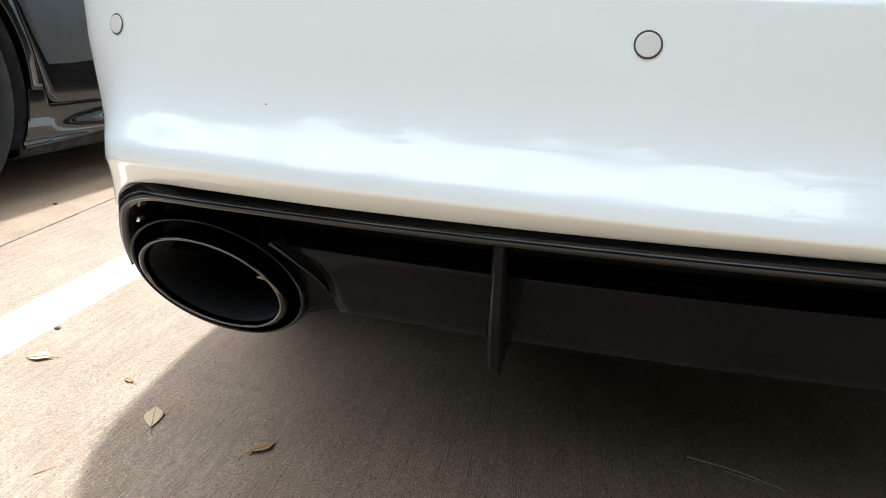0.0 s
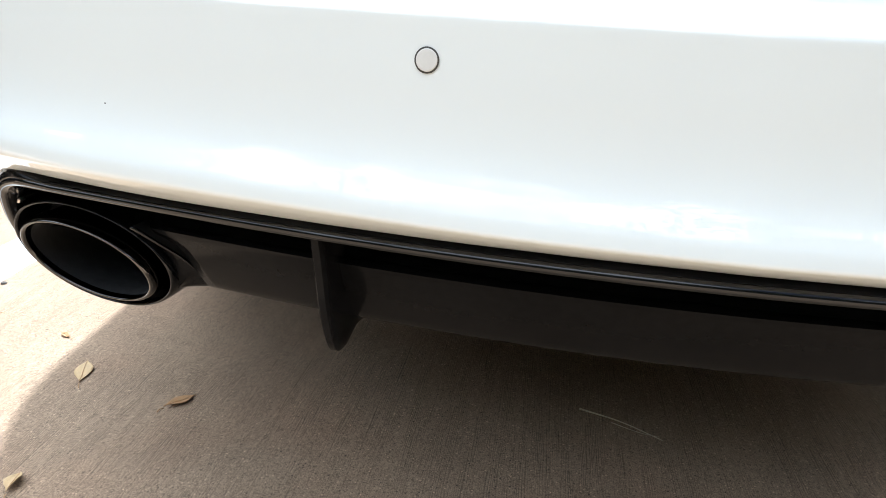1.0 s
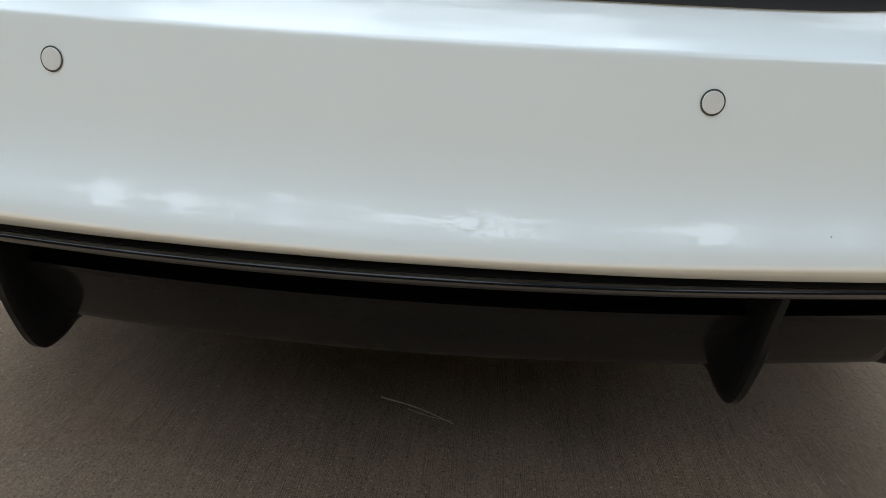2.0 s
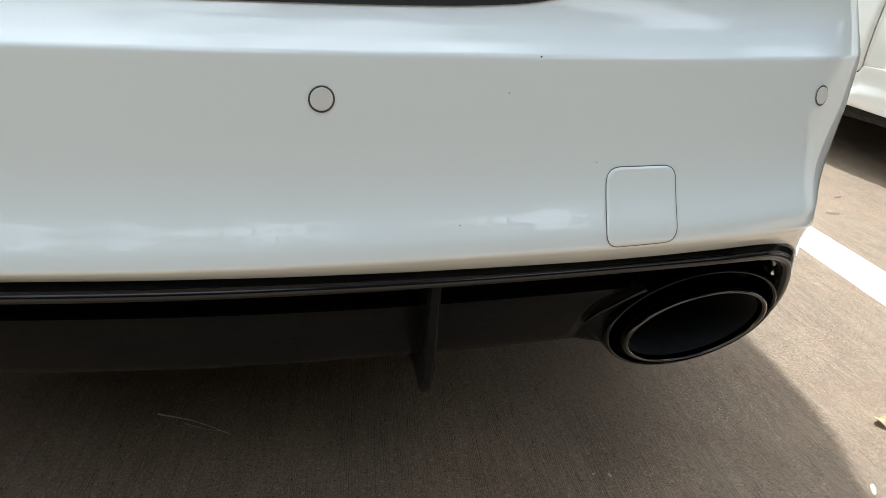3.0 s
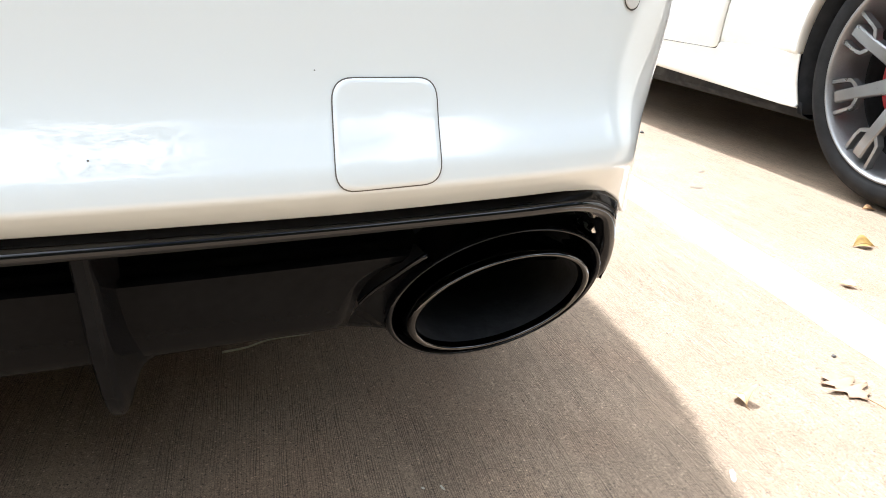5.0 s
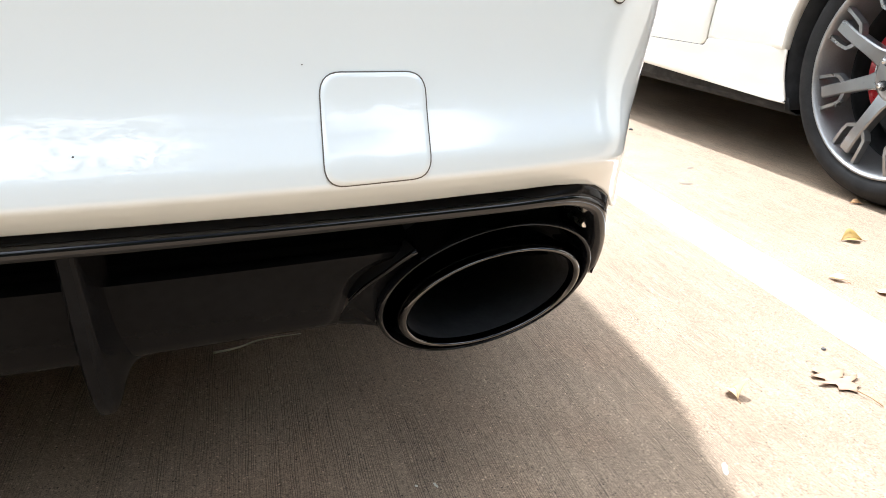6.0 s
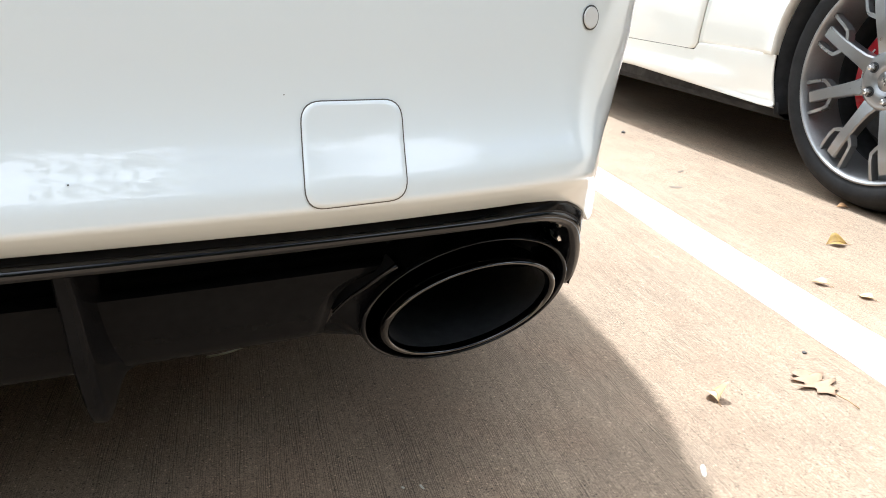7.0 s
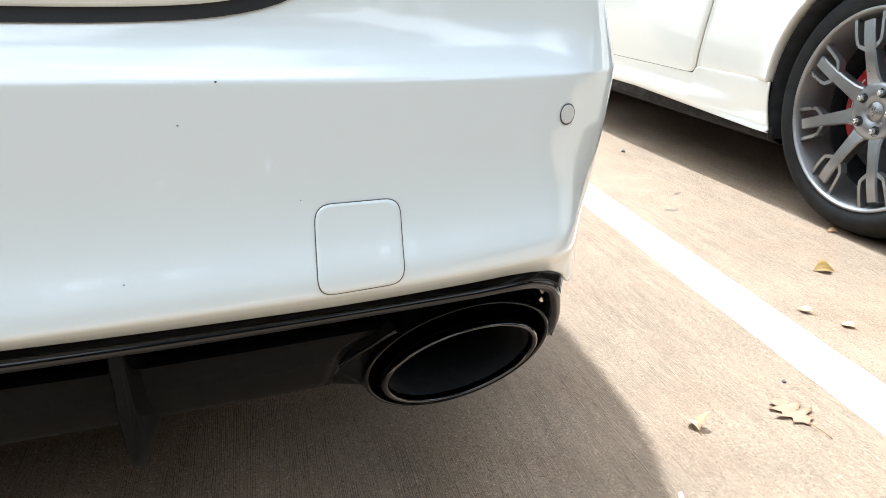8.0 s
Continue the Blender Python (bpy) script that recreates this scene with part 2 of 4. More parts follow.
def smooth_line(points, n):
    """n points at even steps along a Catmull-Rom line through the points."""
    p = np.asarray(points, float)
    q = np.vstack([2 * p[0] - p[1], p, 2 * p[-1] - p[-2]])
    out = []
    for i in range(1, len(q) - 2):
        for t in np.linspace(0, 1, 24, endpoint=False):
            a, b, c, d = q[i - 1], q[i], q[i + 1], q[i + 2]
            out.append(0.5 * (2 * b + (c - a) * t + (2 * a - 5 * b + 4 * c - d) * t * t + (3 * b - a - 3 * c + d) * t ** 3))
    out = np.array(out + [p[-1]])
    s = np.concatenate([[0], np.cumsum(np.linalg.norm(np.diff(out, axis=0), axis=1))])
    u = np.linspace(0, s[-1], n)
    return np.stack([np.interp(u, s, out[:, k]) for k in range(out.shape[1])], -1)


def tube(path, radius, sides=10, close=False, taper=None):
    """A round rod along a line of points."""
    p = np.asarray(path, float)
    t = np.gradient(p, axis=0) if not close else np.roll(p, -1, 0) - np.roll(p, 1, 0)
    t /= np.linalg.norm(t, axis=1)[:, None] + 1e-12
    ref = np.array([0.0, 0, 1]) if abs(t[0][2]) < 0.9 else np.array([0.0, 1, 0])
    rows = []
    side = np.cross(t[0], ref)
    for i, (c, d) in enumerate(zip(p, t)):
        side = side - d * (side @ d)
        side /= np.linalg.norm(side) + 1e-12
        up = np.cross(d, side)
        r = radius * (taper[i] if taper is not None else 1)
        a = np.linspace(0, 2 * np.pi, sides, endpoint=False)
        rows.append(c + r * (np.cos(a)[:, None] * side + np.sin(a)[:, None] * up))
    v, f = grid(rows, close_u=True, close_v=close)
    if not close:
        f = f + [tuple(range(sides)), tuple(range(len(v) - sides, len(v)))]
    return v, f


def turned(profile, axis="x", n=64, closed=False):
    """A lathe: (radius, along) pairs about an axis through the origin."""
    rows = []
    for r, h in profile:
        a = np.linspace(0, 2 * np.pi, n, endpoint=False)
        rows.append(np.stack([np.full(n, h), r * np.cos(a), r * np.sin(a)], -1))
    return grid(rows, close_u=True, close_v=closed)


def block(x0, x1, y0, y1, z0, z1):
    v = [(x, y, z) for x in (x0, x1) for y in (y0, y1) for z in (z0, z1)]
    return v, [(0, 1, 3, 2), (4, 6, 7, 5), (0, 4, 5, 1), (2, 3, 7, 6), (0, 2, 6, 4), (1, 5, 7, 3)]


def empty(name, m=None):
    ob = new(name)
    ob.empty_display_size = 0.1
    if m is not None:
        ob.matrix_world = m
    return ob


# ---- ground ----
def build_ground():
    xs = np.array([-600, -60, -8, -1.8, 1.6, 8, 60, 600.0])
    ys = np.array([-600, -60, -8, -1, 3.5, 8, 60, 600.0])
    v, f = grid([[(x, y, 0) for x in xs] for y in ys])
    tagged(piece("ground", v, f, CONCRETE, smooth=False), "broom-finished tan concrete parking slab with pale grains", "ground", kind="structure")


def ground_line(name, pts, width, z, mat, label):
    """A painted stripe with slightly uneven edges along a straight run."""
    a, b = np.array(pts[0]), np.array(pts[1])
    n = 160
    d = (b - a) / np.linalg.norm(b - a)
    s = np.array([d[1], -d[0]])
    rng = np.random.default_rng(5)
    left, right = [], []
    for t in np.linspace(0, 1, n):
        c = a + (b - a) * t
        e1, e2 = rng.normal(0, 0.0012, 2)
        left.append((*(c + s * (width / 2 + e1)), z))
        right.append((*(c - s * (width / 2 + e2)), z))
    v, f = grid([left, right])
    return tagged(piece(name, v, f, mat, smooth=False), label, "parking line", kind="structure")


build_ground()
ground_line("parking_line_right", [(1.440, -0.3), (1.742, 6.0)], 0.132, 0.0005, PAINT_LINE, "worn white painted parking line on concrete")
ground_line("parking_line_left", [(-1.270, -0.3), (-1.560, 6.0)], 0.132, 0.0005, PAINT_LINE, "worn white painted parking line on concrete")


def build_next_slab():
    """The older, browner slab beyond the joint, with a rounded edge a few millimetres proud."""
    a, b = np.array((-1.516 - 0.004, -1.0)), np.array((-1.917 - 0.004, 2.6))
    d = (b - a) / np.linalg.norm(b - a)
    run = np.array([a + d * t for t in np.linspace(-7, 12, 120)])
    rng = np.random.default_rng(12)
    run[:, 0] += rng.normal(0, 0.0008, len(run))
    rows = [np.column_stack([run[:, 0] - inn, run[:, 1], np.full(len(run), z)]) for inn, z in ((0, -0.004), (0.0006, 0.0004), (0.003, 0.0016), (0.008, 0.0022), (0.5, 0.0022), (9.0, 0.0022))]
    v, f = grid(rows)
    tagged(piece("pavement", v, f, TAN_SLAB), "older tan concrete slab of the next bay", "pavement", kind="structure")


build_next_slab()
JOINT = material("joint_filler", (0.06, 0.05, 0.04), 0.9, vary=0.3, scale=30)
ground_line("slab_joint", [(-1.516, -1.0), (-1.917, 2.6)], 0.006, 0.0004, JOINT, "dark narrow joint between concrete slabs")


# ---- the white hatchback ----
LEAN = radians(0.66)
car = empty("white_hatchback", Matrix.Translation((0, 0, 0.4)) @ Matrix.Rotation(LEAN, 4, "Y") @ Matrix.Translation((0, 0, -0.4)))
tagged(car, "glossy white hatchback with gloss black rear diffuser, parked on concrete", "car")

# plan of the shelf crease, from the centre line round the corner and along the flank
HALF = [(0, -0.015), (0.15, -0.007), (0.30, 0.017), (0.45, 0.046), (0.55, 0.070), (0.63, 0.097), (0.7061, 0.1295), (0.7469, 0.153),
        (0.762, 0.1955), (0.7763, 0.2255), (0.7955, 0.275), (0.8337, 0.36), (0.902, 0.48), (0.961, 0.63), (0.984, 0.88)]
half = smooth_line(HALF, 130)
for _ in range(14):
    half[1:-1] = 0.25 * half[:-2] + 0.5 * half[1:-1] + 0.25 * half[2:]
PLAN = np.vstack([half[::-1] * [-1, 1], half[1:]])
tang = np.gradient(PLAN, axis=0)
tang /= np.linalg.norm(tang, axis=1)[:, None]
NORM = np.stack([tang[:, 1], -tang[:, 0]], -1)
corner = np.clip((np.abs(PLAN[:, 0]) - 0.648) / 0.104, 0, 1)
corner = corner * corner * (3 - 2 * corner)

# height against outward bulge, over the middle and at the corner
LEVELS = [(0.8, -0.062, -0.05), (0.74, -0.05, -0.036), (0.69, -0.038, -0.022), (0.65, -0.028, -0.012), (0.632, -0.02, -0.007), (0.618, -0.01, -0.003),
          (0.6095, -0.0024, -0.0006), (0.6072, -0.0002, 0), (0.6055, 0.0006, 0), (0.603, 0.0012, -0.0002), (0.597, 0.0022, -0.0002), (0.588, 0.0036, -0.0008),
          (0.576, 0.0056, -0.0017), (0.56, 0.0082, -0.0028), (0.54, 0.0115, -0.0039), (0.52, 0.0158, -0.005), (0.505, 0.0204, -0.006), (0.494, 0.025, -0.0066),
          (0.484, 0.03, -0.0076), (0.475, 0.0342, -0.0087), (0.4665, 0.0366, -0.0098), (0.4642, 0.037, -0.0101), (0.4625, 0.0366, -0.0101), (0.46, 0.0345, -0.0099),
          (0.456, 0.0302, -0.0095), (0.451, 0.0236, -0.0089), (0.448, 0.0192, -0.0086), (0.446, 0.016, -0.0084)]
EDGE_X = [0, 0.15, 0.30, 0.45, 0.55, 0.62, 0.65, 0.67, 0.69, 0.705, 0.716, 0.73, 0.76, 0.80, 0.97]
EDGE_Z = [0.450, 0.4487, 0.4448, 0.4422, 0.4415, 0.4396, 0.4369, 0.4321, 0.4226, 0.4136, 0.4016, 0.3964, 0.3948, 0.397, 0.395]


def ring(z, mid, edge):
    """The skin's outline at a level; the lower rows droop towards the corner."""
    d = mid * (1 - corner) + edge * corner
    low = np.clip((0.472 - z) / 0.026, 0, 1)
    droop = low * (np.interp(np.abs(PLAN[:, 0]), EDGE_X, EDGE_Z) - 0.446)
    return np.column_stack([PLAN + NORM * d[:, None], z + droop])


TUCK_Z, TUCK = [0.446, 0.484, 0.52, 0.56, 0.607], [-0.004, -0.0023, -0.0007, 0.0015, 0]
LEVELS = [(z, mid, edge + float(np.interp(z, TUCK_Z, TUCK))) for z, mid, edge in smooth_line(LEVELS, 220)]
RINGS = [ring(*lv) for lv in LEVELS]


def skin(x, z):
    """The place on the rear skin at that x and height, and its outward normal."""
    ys = []
    for zz in (z, z + 0.004):
        lev = np.array(LEVELS)
        mid, edge = np.interp(-zz, -lev[:, 0], lev[:, 1]), np.interp(-zz, -lev[:, 0], lev[:, 2])
        r = ring(zz, mid, edge)
        k = np.abs(PLAN[:, 1]) < 0.3
        ys.append((np.interp(x, r[k][:, 0], r[k][:, 1]), np.interp(x + 0.004, r[k][:, 0], r[k][:, 1])))
    y, yx, yz = ys[0][0], (ys[0][1] - ys[0][0]) / 0.004, (ys[1][0] - ys[0][0]) / 0.004
    n = np.array([yx, -1.0, yz])
    return np.array([x, y, z]), n / np.linalg.norm(n)


def skin_patch(outline, lift, steps=6):
    """A thin shell over the skin inside a convex outline of (x, z), raised by lift, with its edge turned in."""
    o = np.array(outline)
    c = o.mean(0)
    rows = []
    for k, (f, h) in enumerate([(1.0, -0.0015), (1.0, lift * 0.3), (0.985, lift)] + [(f, lift) for f in np.linspace(0.9, 0.02, steps)]):
        row = []
        for q in o:
            xz = c + (q - c) * f
            p, n = skin(*xz)
            row.append(p + n * h)
        rows.append(row)
    v, fc = grid(rows, close_u=True)
    m = len(o)
    fc.append(tuple(range(len(v) - m, len(v))))
    return v, fc


def skin_band(outline, lift, width):
    """A closed thin band that follows an outline on the skin."""
    o = np.array(outline)
    t = np.roll(o, -1, 0) - np.roll(o, 1, 0)
    nn = np.stack([t[:, 1], -t[:, 0]], -1)
    nn /= np.linalg.norm(nn, axis=1)[:, None]
    rows = []
    for s in (-0.5, 0.5):
        rows.append([(lambda pn: pn[0] + pn[1] * lift)(skin(*(q + w * width * s))) for q, w in zip(o, nn)])
    return grid(rows, close_u=True)


def rounded(corners, r, n=8):
    """A rounded four-sided outline from its corners (x, z)."""
    out = []
    c = [np.array(q, float) for q in corners]
    for i in range(4):
        a, b, d = c[i - 1], c[i], c[(i + 1) % 4]
        u, w = (a - b) / np.linalg.norm(a - b), (d - b) / np.linalg.norm(d - b)
        p0, p2 = b + u * r, b + w * r
        for t in np.linspace(0, 1, n):
            out.append((1 - t) ** 2 * p0 + 2 * t * (1 - t) * b + t * t * p2)
        for t in (0.25, 0.5, 0.75):
            out.append(p2 + (c[(i + 1) % 4] - w * r - p2) * t)
    return out


def build_bumper():
    shelf = [r for r, lv in zip(RINGS, LEVELS) if lv[0] < 0.71]
    lip = RINGS[-1].copy()
    lip[:, :2] -= NORM * 0.012
    lip[:, 2] += 0.002
    v, f = grid(shelf + [lip])
    ob = piece("bumper", v, f, WHITE, car, "glossy white painted rear bumper")
    sol = ob.modifiers.new("shell", "SOLIDIFY")
    sol.thickness, sol.offset = 0.003, -1
    return ob


bumper = build_bumper()


def gate_edge(s):
    """The tailgate's lower edge, from the middle outward and up: (x, z)."""
    pts = [(0, 0.640), (0.15, 0.6405), (0.28, 0.6416), (0.345, 0.6436), (0.395, 0.648), (0.434, 0.657), (0.463, 0.673), (0.482, 0.699), (0.495, 0.75), (0.503, 0.80)]
    return smooth_line(pts, s)


def build_tailgate():
    e = gate_edge(48)
    full = np.vstack([e[::-1] * [-1, 1], e[1:]])
    # rubber-lined gap, then the proud white panel above it
    rows = []
    for off, lift in ((-0.0045, 0.0012), (0.0, 0.0016), (0.0055, 0.0012)):
        t = np.gradient(full, axis=0)
        n = np.stack([-t[:, 1], t[:, 0]], -1)
        n /= np.linalg.norm(n, axis=1)[:, None]
        rows.append([(lambda pn: pn[0] + pn[1] * lift)(skin(*(q + w * off))) for q, w in zip(full, n)])
    v, f = grid(rows)
    piece("tailgate_seal", v, f, DARK, car, "black rubber-lined gap below the tailgate")
    rows = []
    for off, lift in ((0.0045, -0.002), (0.0045, 0.003), (0.008, 0.006), (0.014, 0.007)):
        t = np.gradient(full, axis=0)
        n = np.stack([-t[:, 1], t[:, 0]], -1)
        n /= np.linalg.norm(n, axis=1)[:, None]
        rows.append([(lambda pn: pn[0] + pn[1] * lift)(skin(*(q + w * off))) for q, w in zip(full, n)])
    top = []
    for q in full:
        p, nrm = skin(q[0] * 0.93, max(0.80, q[1]))
        top.append(p + nrm * 0.007)
    for k in (0.25, 0.5, 0.75, 1.0):
        rows.append([np.array(a) * (1 - k) + np.array(b) * k for a, b in zip(rows[3], top)])
    v, f = grid(rows)
    piece("tailgate", v, f, WHITE, car, "white painted tailgate lower edge")


build_tailgate()


def build_sensor(x, z):
    r = 0.0079
    o = [(x + r * math.cos(a), z + r * math.sin(a)) for a in np.linspace(0, 2 * np.pi, 40, endpoint=False)]
    v, f = skin_patch(o, 0.0012, 5)
    ob = piece("parking_sensor", v, f, SENSOR, bumper, "round grey-white parking sensor face")
    v, f = skin_band([(x + (q[0] - x) * 1.06, z + (q[1] - z) * 1.06) for q in o], 0.0006, 0.0015)
    piece("sensor_ring", v, f, SEAM, ob)


for sx in (-0.680, -0.234, 0.234, 0.680):
    build_sensor(sx, 0.5755 if abs(sx) < 0.5 else 0.5735)

cover_line = rounded([(0.4562, 0.5228), (0.5205, 0.5224), (0.5218, 0.4633), (0.4566, 0.4625)], 0.0125)
v, f = skin_patch(cover_line, 0.0008, 6)
cover = piece("tow_cover", v, f, WHITE, bumper, "square white tow-eye cover flush in the bumper")
v, f = skin_band(cover_line, 0.0005, 0.0011)
piece("cover_seam", v, f, COVER_SEAM, cover)


def build_speck(x, z, r):
    """A speck of road dirt stuck to the paint."""
    o = [(x + r * (1 + 0.3 * math.sin(3 * a + 50 * x)) * math.cos(a), z + 0.8 * r * math.sin(a)) for a in np.linspace(0, 2 * np.pi, 10, endpoint=False)]
    v, f = skin_patch(o, 0.0005, 2)
    piece("dirt_speck", v, f, SEAM, bumper)


for sx, sz, sr in ((-0.514, 0.518, 0.0007), (0.395, 0.606, 0.0007), (0.371, 0.580, 0.0005), (0.447, 0.527, 0.0004), (0.335, 0.486, 0.0005)):
    build_speck(sx, sz, sr)


# ---- the diffuser ----
def poly(c, x):
    x = np.asarray(x, float)
    return np.stack([x, c[0] + c[1] * x ** 2 + c[2] * x ** 4 + c[3] * x ** 6, c[4] + c[5] * x ** 2 + c[6] * x ** 4], -1)


E1 = (-0.0327, 0.395, -0.358, 0.2769, 0.4501, -0.0598, 0.0631)      # lower edge of the white skin
E3 = (-0.0417, 0.4408, -0.3902, 0.0714, 0.4427, -0.0743, 0.0964)    # ridge of the black lip
E6 = (0.0126, 0.3974, -0.2173, -0.2342, 0.3988, -0.0774, 0.1141)    # top edge of the sloping panel
E7 = (0.0628, 0.3345, -0.1104, -0.3662, 0.322, -0.0401, 0.0379)     # its bottom edge
XS = np.linspace(0, 0.60, 41)


def both(halfline):
    h = np.asarray(halfline)
    return np.vstack([h[::-1] * [-1, 1, 1], h[1:]])


def bent(base, shift, ends):
    """A line across the car that follows a base curve, then bends down at each end through the given points."""
    p = poly(base, XS) + np.array(shift)
    return both(np.vstack([p, smooth_line(np.vstack([p[-1:], ends]), 26)[1:]]))


def build_trim():
    # ends of the upper edge, of the ridge and of the inner edge, from the top round the corner and down
    upper = np.array([(0.655, 0.094, 0.4365), (0.675, 0.1062, 0.4312), (0.694, 0.1215, 0.4218), (0.7068, 0.1325, 0.4088), (0.7045, 0.141, 0.392), (0.7095, 0.153, 0.362), (0.7140, 0.167, 0.333)])
    ridge = np.array([(0.640, 0.0825, 0.4272), (0.664, 0.0945, 0.4225), (0.684, 0.1055, 0.4130), (0.6945, 0.1130, 0.4000), (0.7062, 0.130, 0.371), (0.7122, 0.146, 0.346), (0.7142, 0.158, 0.3315)])
    inner = np.array([(0.637, 0.092, 0.4160), (0.658, 0.1035, 0.4115), (0.6745, 0.1125, 0.4035), (0.6835, 0.1190, 0.3935), (0.6925, 0.135, 0.368), (0.6990, 0.150, 0.346), (0.7025, 0.161, 0.3335)])
    band_at = lambda k: tuple(a * (1 - k) + b * k for a, b in zip(E1, E3))
    mix2 = lambda a, b, k, dy=0.0: a * (1 - k) + b * k + np.array((0, dy, 0))
    rows = [
        bent(E1, (0, 0.022, 0.005), upper + np.array((0.001, 0.018, 0.004))),
        bent(E1, (0, 0.006, -0.0005), upper),
        bent(band_at(0.30), (0, 0.0042, -0.00035), mix2(upper, ridge, 0.30)),
        bent(band_at(0.60), (0, 0.0024, -0.0002), mix2(upper, ridge, 0.60)),
        bent(band_at(0.82), (0, 0.0014, -0.0004), mix2(upper, ridge, 0.82) + np.array((0, 0.0008, -0.0004))),
    ]
    # the lip is a half-round bead along the ridge, which turns with it round the corner
    r = 0.0046
    out = (ridge - inner) * [1, 0, 1]
    out /= np.linalg.norm(out, axis=1)[:, None]
    beads = []
    for a in (radians(q) for q in (122, 104, 88, 74, 62, 50, 39, 28, 16, 4, -10, -26, -44, -64, -84)):
        back, up = r - r * math.cos(a), r * math.sin(a) - 0.0012
        fat = np.linspace(r + 0.0004, 0.0088, len(ridge))[:, None]
        end = ridge + (fat - fat * math.cos(a)) * [0, 1, 0] + out * (fat * math.sin(a) - 0.0012 - (fat - r))
        beads.append(bent(E3, (0, back, up), end))
    beads += [
        bent(E3, (0, 0.0095, -0.0075), inner + np.array((-0.0005, 0.002, 0))),
        bent(E3, (0, 0.035, -0.0140), inner + np.array((-0.002, 0.026, -0.001))),
        bent(E3, (0, 0.085, -0.0170), inner + np.array((-0.003, 0.055, -0.002))),
    ]
    v, f = grid(rows + beads[:1])
    ob = piece("diffuser_band", v, f, SATIN, car, "dark recessed band under the white bumper edge")
    sol = ob.modifiers.new("shell", "SOLIDIFY")
    sol.thickness, sol.offset = 0.002, -1
    v, f = grid(beads)
    ob = piece("diffuser_lip", v, f, GLOSS, car, "gloss black lip along the diffuser")
    sol = ob.modifiers.new("shell", "SOLIDIFY")
    sol.thickness, sol.offset = 0.002, -1

    # the sloping panel, with a small lip on its top edge, cut short before the tailpipes
    def panel_row(top, bottom, f, dy=0.0, dz=0.0):
        end = 0.478 + 0.008 * (1 - f) + 0.046 * math.exp(-f / 0.12)
        x = np.linspace(-end, end, 81)
        return poly(top, x) * (1 - f) + poly(bottom, x) * f + np.array((0, dy, dz))
    rows = [panel_row(E6, E7, 0, 0.05, 0.004), panel_row(E6, E7, 0, 0.004, 0.0012), panel_row(E6, E7, 0.0)]
    rows += [panel_row(E6, E7, f, -0.004 * math.sin(math.pi * f)) for f in (0.03, 0.07, 0.12, 0.18, 0.26, 0.36, 0.47, 0.58, 0.70, 0.82, 0.92)]
    rows += [panel_row(E6, E7, 1.0, 0.002, 0.001), panel_row(E6, E7, 1.0, 0.010, -0.001), panel_row(E6, E7, 1.0, 0.03, 0.000), panel_row(E6, E7, 1.0, 0.25, 0.030)]
    v, f = grid(rows)
    ob = piece("diffuser_panel", v, f, SATIN, car, "satin black sloping diffuser panel, dusty", sharp=35)
    sol = ob.modifiers.new("shell", "SOLIDIFY")
    sol.thickness, sol.offset = 0.002, -1
    # thin rounded bead along the top edge of the panel
    x = np.linspace(-0.529, 0.529, 121)
    v, f = tube(poly(E6, x) + np.array((0, 0.0006, 0.0006)), 0.0011, 8)
    piece("panel_edge", v, f, GLOSS, ob)
    # closing wall behind the gap
    x = np.linspace(-0.695, 0.695, 61)
    rows = [poly(E3, np.clip(x, -.62, .62)) * [0, 1, 0] + np.column_stack([x, np.full(61, 0.10), np.full(61, z)]) for z in (0.432, 0.415, 0.39, 0.365)]
    v, f = grid(rows)
    piece("diffuser_back", v, f, DARK, car)


build_trim()


